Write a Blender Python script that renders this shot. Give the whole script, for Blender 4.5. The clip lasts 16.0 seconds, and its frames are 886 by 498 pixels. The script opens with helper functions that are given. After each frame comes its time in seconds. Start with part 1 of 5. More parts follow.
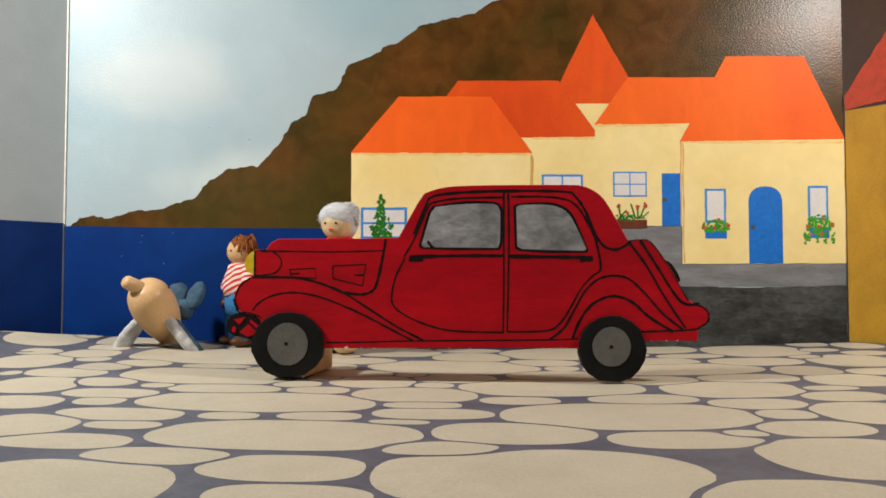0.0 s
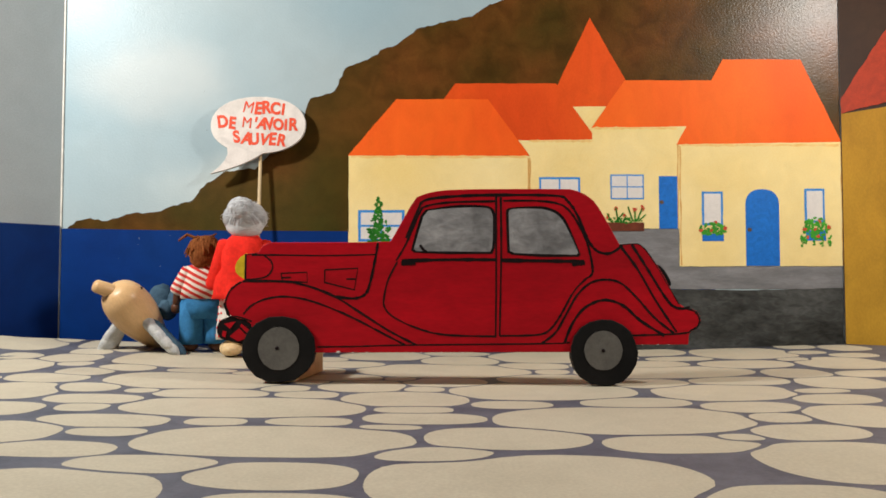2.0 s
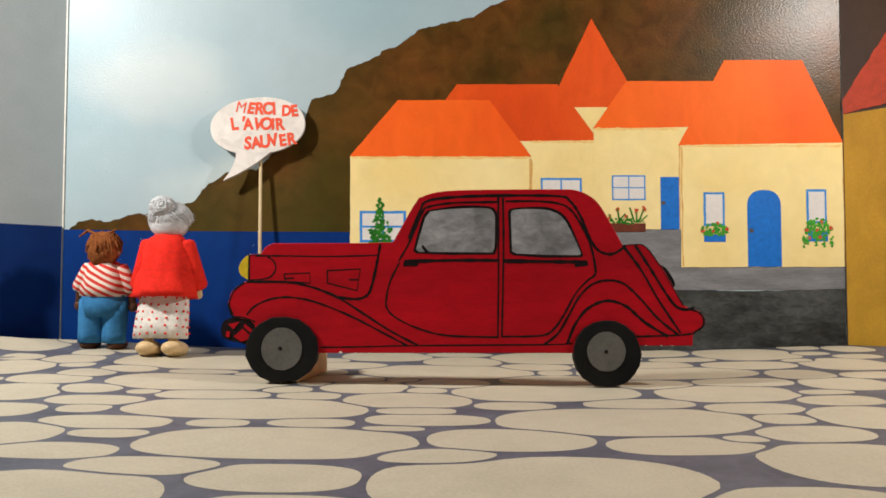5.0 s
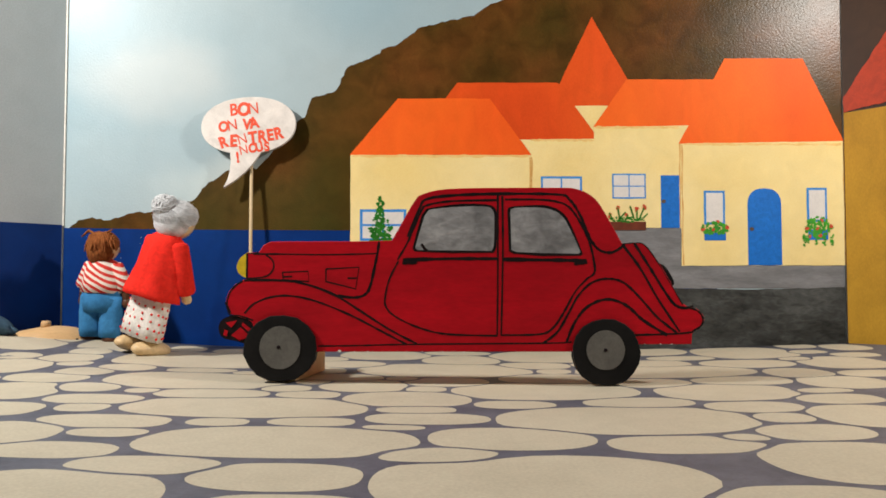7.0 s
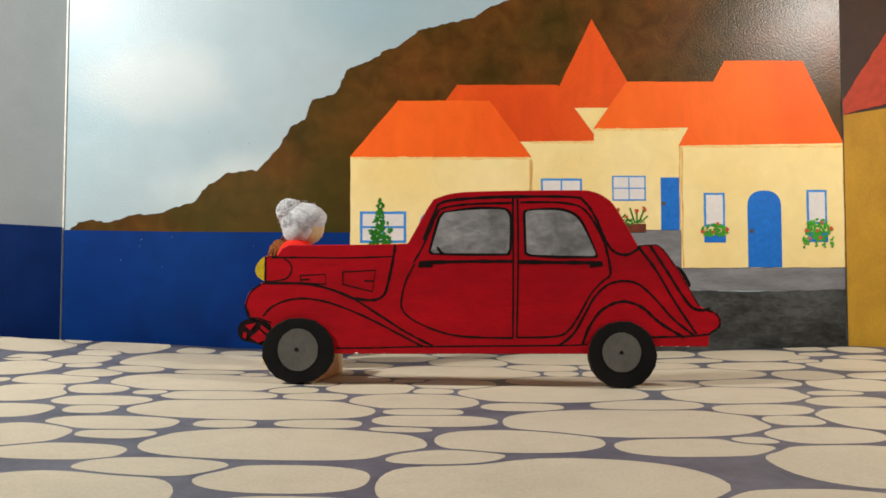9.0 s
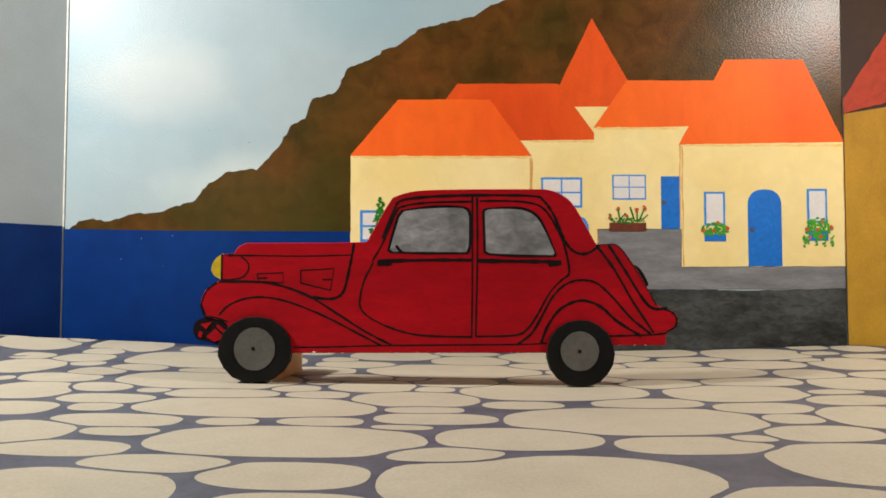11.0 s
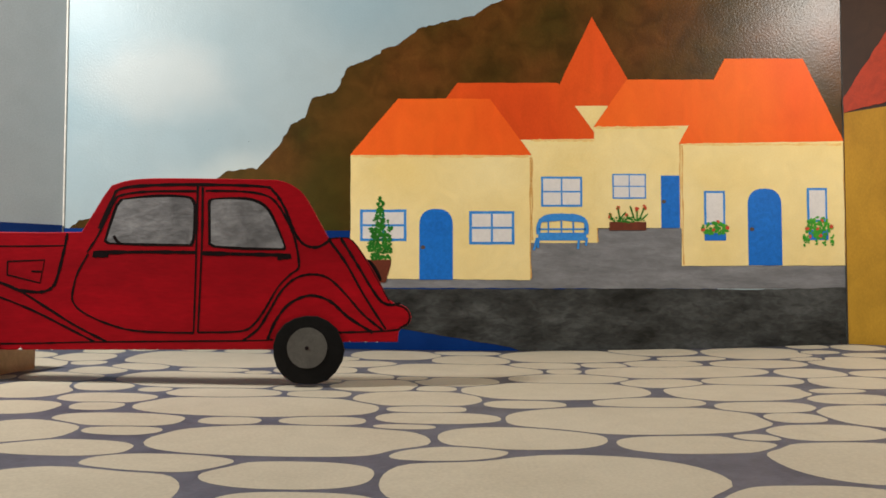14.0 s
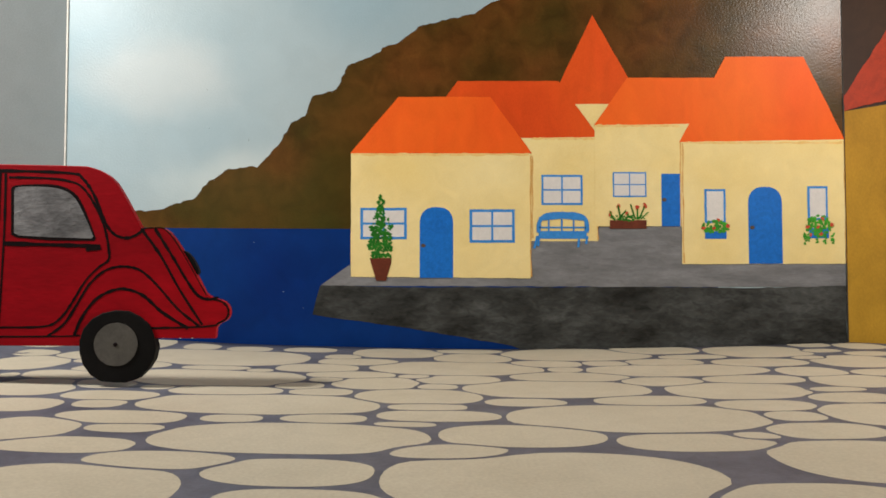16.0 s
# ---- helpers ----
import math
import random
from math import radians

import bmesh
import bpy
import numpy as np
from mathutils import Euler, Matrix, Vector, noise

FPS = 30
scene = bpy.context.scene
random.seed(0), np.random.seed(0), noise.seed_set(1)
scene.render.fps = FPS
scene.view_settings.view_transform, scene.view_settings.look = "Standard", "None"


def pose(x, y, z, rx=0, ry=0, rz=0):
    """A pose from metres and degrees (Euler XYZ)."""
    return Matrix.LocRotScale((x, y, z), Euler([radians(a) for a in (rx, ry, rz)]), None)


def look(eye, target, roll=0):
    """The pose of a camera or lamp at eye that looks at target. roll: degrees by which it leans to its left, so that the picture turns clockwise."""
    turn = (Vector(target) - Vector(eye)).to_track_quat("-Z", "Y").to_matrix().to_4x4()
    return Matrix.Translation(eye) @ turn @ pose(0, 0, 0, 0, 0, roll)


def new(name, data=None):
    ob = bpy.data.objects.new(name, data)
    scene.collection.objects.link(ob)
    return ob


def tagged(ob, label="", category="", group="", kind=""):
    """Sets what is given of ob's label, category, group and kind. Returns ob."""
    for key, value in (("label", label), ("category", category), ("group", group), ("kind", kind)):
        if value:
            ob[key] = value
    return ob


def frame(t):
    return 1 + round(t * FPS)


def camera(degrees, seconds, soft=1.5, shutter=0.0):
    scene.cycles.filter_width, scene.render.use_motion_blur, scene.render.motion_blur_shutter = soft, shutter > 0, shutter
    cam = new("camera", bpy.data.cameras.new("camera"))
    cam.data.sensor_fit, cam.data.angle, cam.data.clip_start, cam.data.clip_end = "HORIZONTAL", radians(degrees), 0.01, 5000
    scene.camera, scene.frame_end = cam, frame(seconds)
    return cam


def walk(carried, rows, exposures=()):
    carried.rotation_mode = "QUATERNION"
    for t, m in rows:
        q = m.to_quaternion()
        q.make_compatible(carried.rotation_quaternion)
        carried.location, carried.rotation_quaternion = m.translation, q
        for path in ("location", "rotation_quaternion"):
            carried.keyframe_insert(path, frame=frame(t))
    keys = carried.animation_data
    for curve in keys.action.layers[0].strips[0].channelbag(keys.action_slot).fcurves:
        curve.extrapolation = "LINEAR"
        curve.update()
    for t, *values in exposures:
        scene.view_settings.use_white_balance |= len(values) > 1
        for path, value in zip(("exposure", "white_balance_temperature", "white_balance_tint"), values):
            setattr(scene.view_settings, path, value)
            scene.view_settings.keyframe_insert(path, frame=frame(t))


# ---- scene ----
cam = camera(64.61, 16.0, soft=1.65)
EYE = 0.058                  # height of the lens over the board
walk(cam, [
    (0, pose(0, 0, EYE, 92.004, 0, 0.028)),
    (0.5, pose(0, 0, EYE, 92.046, 0, -0.042)),
    (1, pose(0, 0, EYE, 92.046, 0, -0.028)),
    (1.5, pose(0, 0, EYE, 92.060, 0, -0.056)),
    (2, pose(0, 0, EYE, 92.217, 0, -0.185)),
    (2.5, pose(0, 0, EYE, 92.188, 0, -0.042)),
    (3, pose(0, 0, EYE, 92.443, 0, -0.070)),
    (3.5, pose(0, 0, EYE, 91.904, 0, -0.028)),
    (4, pose(0, 0, EYE, 92.286, 0, -0.070)),
    (6.5, pose(0, 0, EYE, 92.259, 0, -0.042)),
    (7, pose(0, 0, EYE, 92.159, 0, -0.042)),
    (7.5, pose(0, 0, EYE, 92.286, 0, -0.070)),
    (8, pose(0, 0, EYE, 91.918, 0, 0.014)),
    (8.5, pose(0, 0, EYE, 92.088, 0, -0.014)),
    (9, pose(0, 0, EYE, 92.329, 0, -0.042)),
    (11.5, pose(0, 0, EYE, 92.230, 0, -0.014)),
    (12, pose(0, 0, EYE, 92.245, 0, 0.014)),
    (12.5, pose(0, 0, EYE, 92.245, 0, -0.028)),
    (13, pose(0, 0, EYE, 92.300, 0, -0.028)),
    (13.5, pose(0, 0, EYE, 92.300, 0, -0.028)),
    (14, pose(0, 0, EYE, 92.174, 0, -0.028)),
    (14.5, pose(0, 0, EYE, 92.286, 0, -0.028)),
    (15, pose(0, 0, EYE, 92.300, 0, 0.014)),
    (15.5, pose(0, 0, EYE, 92.358, 0, -0.028)),
    (16, pose(0, 0, EYE, 92.032, 0, 0.000)),
], exposures=[(0, 0.0), (11.3, 0.04), (12.5, 0.0), (13.5, -0.16), (16, -0.22)])

# ---- light: two lamps on either side of the camera, in a small room ----
world = bpy.data.worlds.new("room_air")
scene.world = world
world.use_nodes = True
world.node_tree.nodes["Background"].inputs["Color"].default_value = (1.0, 0.94, 0.86, 1)
world.node_tree.nodes["Background"].inputs["Strength"].default_value = 0.02


def lamp(name, eye, target, watts, size, colour):
    data = bpy.data.lights.new(name, "AREA")
    data.shape, data.size, data.energy, data.color = "DISK", size, watts, colour
    ob = new(name, data)
    ob.matrix_world = look(eye, target)
    return ob


lamp("lamp_key", (-0.435, 0.240, 0.389), (0.0, 0.46, 0.05), 3.25, 0.05, (1.0, 0.955, 0.89))
lamp("lamp_second", (0.465, 0.240, 0.384), (0.0, 0.46, 0.05), 2.15, 0.055, (1.0, 0.955, 0.89))


# ---- materials ----
def paint(name, colour, second=None, scale=30.0, amount=0.5, rough=0.5, bump=0.15, bump_scale=900.0, stretch=(1, 1, 1), spec=0.25, mottle=0.16, fine=0.18):
    """Hand-brushed paint: two tones in uneven patches, fine grain and brush relief."""
    m = bpy.data.materials.new(name)
    m.use_nodes = True
    nt = m.node_tree
    p = nt.nodes["Principled BSDF"]
    tc = nt.nodes.new("ShaderNodeTexCoord")
    mp = nt.nodes.new("ShaderNodeMapping")
    mp.inputs["Scale"].default_value = stretch
    nt.links.new(tc.outputs["Object"], mp.inputs["Vector"])
    n1 = nt.nodes.new("ShaderNodeTexNoise")
    n1.inputs["Scale"].default_value, n1.inputs["Detail"].default_value = scale, 5.0
    n2 = nt.nodes.new("ShaderNodeTexNoise")
    n2.inputs["Scale"].default_value, n2.inputs["Detail"].default_value = bump_scale, 3.0
    nt.links.new(mp.outputs["Vector"], n1.inputs["Vector"])
    nt.links.new(mp.outputs["Vector"], n2.inputs["Vector"])
    ramp = nt.nodes.new("ShaderNodeMapRange")
    ramp.inputs["From Min"].default_value, ramp.inputs["From Max"].default_value = 0.3, 0.7
    ramp.inputs["To Max"].default_value = amount
    nt.links.new(n1.outputs["Fac"], ramp.inputs["Value"])
    mix = nt.nodes.new("ShaderNodeMix")
    mix.data_type = "RGBA"
    second = second or tuple(c * 0.72 for c in colour)
    mix.inputs["A"].default_value, mix.inputs["B"].default_value = (*colour, 1), (*second, 1)
    nt.links.new(ramp.outputs["Result"], mix.inputs["Factor"])
    n3 = nt.nodes.new("ShaderNodeTexNoise")
    n3.inputs["Scale"].default_value, n3.inputs["Detail"].default_value, n3.inputs["Distortion"].default_value = scale * 4.5, 6.0, 0.8
    nt.links.new(mp.outputs["Vector"], n3.inputs["Vector"])
    shade = nt.nodes.new("ShaderNodeMapRange")
    shade.inputs["From Min"].default_value, shade.inputs["From Max"].default_value = 0.25, 0.75
    shade.inputs["To Min"].default_value, shade.inputs["To Max"].default_value = 1 - mottle, 1 + mottle
    nt.links.new(n3.outputs["Fac"], shade.inputs["Value"])
    mul = nt.nodes.new("ShaderNodeMix")
    mul.data_type, mul.blend_type = "RGBA", "MULTIPLY"
    mul.inputs["Factor"].default_value = 1.0
    nt.links.new(mix.outputs["Result"], mul.inputs["A"])
    nt.links.new(shade.outputs["Result"], mul.inputs["B"])
    grain = nt.nodes.new("ShaderNodeMix")
    grain.data_type, grain.blend_type = "RGBA", "OVERLAY"
    grain.inputs["Factor"].default_value = fine
    nt.links.new(mul.outputs["Result"], grain.inputs["A"])
    nt.links.new(n2.outputs["Fac"], grain.inputs["B"])
    nt.links.new(grain.outputs["Result"], p.inputs["Base Color"])
    b = nt.nodes.new("ShaderNodeBump")
    b.inputs["Strength"].default_value, b.inputs["Distance"].default_value = bump, 0.0006
    nt.links.new(n2.outputs["Fac"], b.inputs["Height"])
    nt.links.new(b.outputs["Normal"], p.inputs["Normal"])
    p.inputs["Roughness"].default_value = rough
    p.inputs["Specular IOR Level"].default_value = spec
    return m


def striped(name, colour, second, across, rough=0.85):
    """Woven stripes along the height of a garment."""
    m = paint(name, colour, rough=rough, bump=0.5, bump_scale=1500)
    nt = m.node_tree
    p = nt.nodes["Principled BSDF"]
    tc = nt.nodes.new("ShaderNodeTexCoord")
    mp = nt.nodes.new("ShaderNodeMapping")
    mp.inputs["Rotation"].default_value = (0.15, 0.45, 0)
    w = nt.nodes.new("ShaderNodeTexWave")
    w.bands_direction = "Z"
    w.inputs["Scale"].default_value, w.inputs["Distortion"].default_value = across, 1.2
    w.inputs["Detail Scale"].default_value = 0.6
    r = nt.nodes.new("ShaderNodeMapRange")
    r.inputs["From Min"].default_value, r.inputs["From Max"].default_value = 0.45, 0.55
    mix = nt.nodes.new("ShaderNodeMix")
    mix.data_type = "RGBA"
    mix.inputs["A"].default_value, mix.inputs["B"].default_value = (*colour, 1), (*second, 1)
    nt.links.new(tc.outputs["Object"], mp.inputs["Vector"])
    nt.links.new(mp.outputs["Vector"], w.inputs["Vector"])
    nt.links.new(w.outputs["Fac"], r.inputs["Value"])
    nt.links.new(r.outputs["Result"], mix.inputs["Factor"])
    nt.links.new(mix.outputs["Result"], p.inputs["Base Color"])
    return m


SKY = paint("sky_paint", (0.312, 0.427, 0.480), (0.412, 0.490, 0.512), scale=7, amount=0.9, rough=0.33, bump=0.22, bump_scale=620, spec=0.10, mottle=0.04, fine=0.04)
SEA = paint("sea_paint", (0.002, 0.023, 0.145), (0.003, 0.037, 0.18), scale=9, amount=0.9, rough=0.45, bump=0.15, spec=0.10, mottle=0.16, fine=0.08)
HILL = paint("hill_paint", (0.125, 0.044, 0.010), (0.040, 0.033, 0.006), scale=15, amount=1.0, rough=0.30, bump=0.24, bump_scale=620, spec=0.19, mottle=0.30)
RIDGE = paint("ridge_paint", (0.10, 0.018, 0.008), (0.07, 0.03, 0.01), scale=40, amount=1.0)
ROOF_RED = paint("roof_red_paint", (0.76, 0.098, 0.012), (0.66, 0.066, 0.010), scale=16, amount=0.9, rough=0.5, spec=0.12, mottle=0.09, stretch=(1, 1, 0.5))
ROOF = paint("roof_paint", (0.90, 0.150, 0.016), (0.84, 0.105, 0.013), scale=16, amount=0.9, rough=0.5, spec=0.12, mottle=0.06, stretch=(1, 1, 0.5))
CREAM = paint("cream_paint", (0.88, 0.72, 0.36), (0.82, 0.62, 0.24), scale=13, amount=0.9, rough=0.5, spec=0.12, mottle=0.05)
OCHRE = paint("ochre_paint", (0.58, 0.325, 0.035), (0.50, 0.255, 0.025), scale=12, amount=0.9, rough=0.5, spec=0.12, stretch=(1, 1, 0.5))
DARK_ROOF = paint("dark_roof_paint", (0.56, 0.050, 0.010), (0.42, 0.04, 0.01), scale=30, amount=1.0)
UMBER = paint("umber_paint", (0.060, 0.026, 0.010), (0.045, 0.018, 0.008), scale=20, amount=1.0)
SKY_GREY = paint("grey_sky_paint", (0.43, 0.485, 0.505), (0.48, 0.525, 0.535), scale=8, amount=0.8, rough=0.55, mottle=0.05)
BLUE = paint("door_blue_paint", (0.010, 0.16, 0.58), (0.008, 0.13, 0.50), scale=60, amount=0.6)
TRIM_BLUE = paint("trim_blue_paint", (0.030, 0.22, 0.62), (0.06, 0.28, 0.66), scale=120, amount=0.8)
WHITE = paint("pane_white_paint", (0.74, 0.70, 0.66), (0.64, 0.62, 0.60), scale=60, amount=0.6, mottle=0.05)
QUAY = paint("quay_top_paint", (0.15, 0.15, 0.155), (0.25, 0.25, 0.26), scale=26, amount=0.9, stretch=(1, 1, 4))
QUAY_DARK = paint("quay_wall_paint", (0.020, 0.020, 0.018), (0.075, 0.078, 0.075), scale=34, amount=1.0, stretch=(0.8, 1, 1.8), mottle=0.45, spec=0.12)
LEAF = paint("leaf_paint", (0.012, 0.12, 0.010), (0.025, 0.21, 0.016), scale=150, amount=1.0)
LEAF_LIGHT = paint("light_leaf_paint", (0.06, 0.36, 0.025), (0.03, 0.22, 0.02), scale=150, amount=1.0)
FLOWER = paint("flower_red_paint", (0.50, 0.04, 0.02), (0.62, 0.12, 0.05), scale=200, amount=1.0)
POT = paint("clay_pot_paint", (0.16, 0.035, 0.015), (0.11, 0.025, 0.012), scale=60, amount=1.0)
KNOB = paint("knob_paint", (0.10, 0.07, 0.05))
EDGE = paint("raw_board_edge", (0.72, 0.70, 0.64), rough=0.6)
STONE = paint("stone_cream_paint", (0.555, 0.500, 0.385), (0.485, 0.432, 0.325), scale=14, amount=0.8, rough=0.5, mottle=0.05, bump=0.12)
JOINT = paint("joint_lavender_paint", (0.088, 0.092, 0.118), (0.145, 0.148, 0.178), scale=40, amount=0.9, rough=0.5, bump=0.15)
RED = paint("car_red_paint", (0.50, 0.0035, 0.012), (0.33, 0.003, 0.009), scale=24, amount=0.9, rough=0.5, spec=0.16, mottle=0.14, bump=0.14, bump_scale=500, stretch=(0.5, 1, 1.6))
BLACK = paint("line_black_paint", (0.008, 0.004, 0.005), (0.018, 0.010, 0.010), scale=80, amount=0.8, rough=0.55, spec=0.12)
TYRE = paint("tyre_black_paint", (0.006, 0.006, 0.006), (0.013, 0.012, 0.012), scale=50, amount=1.0, rough=0.6, spec=0.12)
RIM = paint("rim_grey_paint", (0.105, 0.10, 0.092), (0.15, 0.143, 0.13), scale=50, amount=1.0, rough=0.5)
PANE = paint("window_grey_paint", (0.13, 0.13, 0.135), (0.36, 0.36, 0.37), scale=34, amount=1.0, rough=0.5, bump=0.45, bump_scale=400, stretch=(0.9, 1, 1.3), mottle=0.35)
YELLOW = paint("lamp_yellow_paint", (0.70, 0.50, 0.02), (0.60, 0.40, 0.02), scale=60, amount=0.8)
PLY = paint("bare_plywood", (0.72, 0.55, 0.33), (0.62, 0.45, 0.25), scale=25, amount=0.8, rough=0.6, stretch=(8, 1, 1))
PAPER = paint("bubble_card", (0.704, 0.652, 0.609), (0.651, 0.600, 0.548), scale=20, amount=0.6, rough=0.7, bump=0.1)
INK = paint("red_marker_ink", (0.72, 0.055, 0.02), (0.80, 0.12, 0.05), scale=200, amount=0.8, rough=0.6)
STICK = paint("stick_wood", (0.62, 0.48, 0.29), (0.52, 0.38, 0.21), scale=60, amount=0.8, rough=0.6, stretch=(6, 6, 1))
TABLE = paint("table_wood", (0.30, 0.20, 0.12), (0.24, 0.15, 0.09), scale=8, amount=0.8, rough=0.5)
PLASTER = paint("room_plaster", (0.60, 0.56, 0.50), (0.56, 0.52, 0.46), scale=3, amount=0.6, rough=0.9)
WOOD = paint("turned_beech", (0.66, 0.43, 0.22), (0.60, 0.37, 0.17), scale=40, amount=0.6, rough=0.33, bump=0.05, stretch=(1, 4, 4), mottle=0.08)
BEECH = paint("pale_beech", (0.68, 0.50, 0.28), (0.60, 0.42, 0.22), scale=60, amount=0.7, rough=0.4, bump=0.06)
FELT = paint("blue_felt", (0.075, 0.14, 0.20), (0.04, 0.075, 0.12), scale=150, amount=1.0, rough=0.95, bump=0.9, bump_scale=2200, spec=0.1)
FELT_WHITE = paint("white_felt", (0.62, 0.62, 0.60), (0.42, 0.45, 0.48), scale=180, amount=0.9, rough=0.95, bump=0.9, bump_scale=2200, spec=0.1)
JACKET = paint("red_cotton", (0.80, 0.030, 0.018), (0.66, 0.020, 0.012), scale=60, amount=0.7, rough=0.9, bump=0.5, bump_scale=2500, spec=0.12)
HAIR_GREY = paint("grey_wool", (0.50, 0.51, 0.53), (0.68, 0.69, 0.70), scale=260, amount=1.0, rough=0.95, bump=0.4, bump_scale=1300, stretch=(1, 1, 4), spec=0.1)
HAIR_BROWN = paint("brown_wool", (0.15, 0.045, 0.014), (0.30, 0.10, 0.03), scale=260, amount=1.0, rough=0.95, bump=0.5, bump_scale=1300, stretch=(4, 4, 1), spec=0.1)
DENIM = paint("blue_cotton", (0.05, 0.22, 0.46), (0.03, 0.16, 0.36), scale=70, amount=0.8, rough=0.9, bump=0.6, bump_scale=2500, spec=0.15)
DARK_WOOD = paint("brown_wood", (0.11, 0.045, 0.022), (0.08, 0.03, 0.015), scale=70, amount=0.8, rough=0.45)
SKIRT = paint("white_cotton", (0.74, 0.71, 0.66), (0.66, 0.62, 0.58), scale=60, amount=0.7, rough=0.9, bump=0.4, bump_scale=2500, spec=0.15)
STRIPES = striped("striped_jersey", (0.76, 0.68, 0.60), (0.60, 0.040, 0.03), 78)
BLACK_DOT = paint("black_dot", (0.01, 0.01, 0.01))


def painted_cloud(m, centre, half, colour, strength):
    """A soft white cloud brushed into the sky."""
    nt = m.node_tree
    p = nt.nodes["Principled BSDF"]
    old = p.inputs["Base Color"].links[0].from_socket
    tc = nt.nodes.new("ShaderNodeTexCoord")
    mp = nt.nodes.new("ShaderNodeMapping")
    mp.inputs["Scale"].default_value = (1 / half[0], 0, 1 / half[1])
    mp.inputs["Location"].default_value = (-centre[0] / half[0], 0, -centre[1] / half[1])
    nz = nt.nodes.new("ShaderNodeTexNoise")
    nz.inputs["Scale"].default_value, nz.inputs["Detail"].default_value = 22, 4
    add = nt.nodes.new("ShaderNodeMixRGB")
    add.blend_type = "ADD"
    add.inputs["Fac"].default_value = 0.7
    ln = nt.nodes.new("ShaderNodeVectorMath")
    ln.operation = "LENGTH"
    sub = nt.nodes.new("ShaderNodeVectorMath")
    sub.operation = "SUBTRACT"
    sub.inputs[1].default_value = (0.35, 0.35, 0.35)
    r = nt.nodes.new("ShaderNodeMapRange")
    r.interpolation_type = "SMOOTHSTEP"
    r.inputs["From Min"].default_value, r.inputs["From Max"].default_value = 1.0, 0.25
    r.inputs["To Max"].default_value = strength
    mix = nt.nodes.new("ShaderNodeMix")
    mix.data_type = "RGBA"
    mix.inputs["B"].default_value = (*colour, 1)
    nt.links.new(tc.outputs["Object"], mp.inputs["Vector"])
    nt.links.new(tc.outputs["Object"], nz.inputs["Vector"])
    nt.links.new(mp.outputs["Vector"], add.inputs["Color1"])
    nt.links.new(nz.outputs["Color"], add.inputs["Color2"])
    nt.links.new(add.outputs["Color"], sub.inputs[0])
    nt.links.new(sub.outputs["Vector"], ln.inputs[0])
    nt.links.new(ln.outputs["Value"], r.inputs["Value"])
    nt.links.new(r.outputs["Result"], mix.inputs["Factor"])
    nt.links.new(old, mix.inputs["A"])
    nt.links.new(mix.outputs["Result"], p.inputs["Base Color"])


painted_cloud(SKY, (-0.2258, 0.2132), (0.085, 0.045), (0.60, 0.61, 0.59), 0.45)
painted_cloud(SKY, (-0.1385, 0.1263), (0.12, 0.04), (0.60, 0.66, 0.64), 0.6)
painted_cloud(HILL, (-0.1340, 0.1086), (0.11, 0.06), (0.066, 0.056, 0.013), 0.5)
painted_cloud(HILL, (-0.0725, 0.1619), (0.05, 0.08), (0.085, 0.048, 0.008), 0.4)

# ---- shape helpers ----
def mesh_of(bm, name):
    me = bpy.data.meshes.new(name)
    bm.to_mesh(me)
    bm.free()
    return me


def part(name, bm, material, parent=None, label="", at=None):
    ob = new(name, mesh_of(bm, name))
    for m in (material if isinstance(material, (list, tuple)) else [material]):
        ob.data.materials.append(m)
    if parent is not None:
        ob.parent = parent
    if at is not None:
        ob.matrix_basis = at
    return tagged(ob, label)


def slab(points, y0, y1, bm=None, mat=0):
    """A flat piece with the outline points (x, z), from depth y0 (front) to y1 (back)."""
    bm = bm or bmesh.new()
    points = list(points)
    if sum(p[0] * q[1] - q[0] * p[1] for p, q in zip(points, points[1:] + points[:1])) < 0:
        points.reverse()
    a = [bm.verts.new((x, y0, z)) for x, z in points]
    b = [bm.verts.new((x, y1, z)) for x, z in points]
    faces = [bm.faces.new(a), bm.faces.new(b[::-1])]
    n = len(a)
    for i in range(n):
        faces.append(bm.faces.new((a[(i + 1) % n], a[i], b[i], b[(i + 1) % n])))
    for q in faces:
        q.material_index = mat
    return bm


def smooth(points, closed=False, steps=6):
    """A rounded line through control points."""
    n, out = len(points), []
    last = n if closed else n - 1
    for i in range(last):
        if closed:
            p = [points[(i + k) % n] for k in (-1, 0, 1, 2)]
        else:
            p = [points[max(0, min(n - 1, i + k))] for k in (-1, 0, 1, 2)]
        for s in range(steps):
            t = s / steps
            out.append(tuple(0.5 * (2 * p[1][c] + (p[2][c] - p[0][c]) * t + (2 * p[0][c] - 5 * p[1][c] + 4 * p[2][c] - p[3][c]) * t * t
                             + (3 * p[1][c] - p[0][c] - 3 * p[2][c] + p[3][c]) * t ** 3) for c in (0, 1)))
    if not closed:
        out.append(points[-1])
    return out


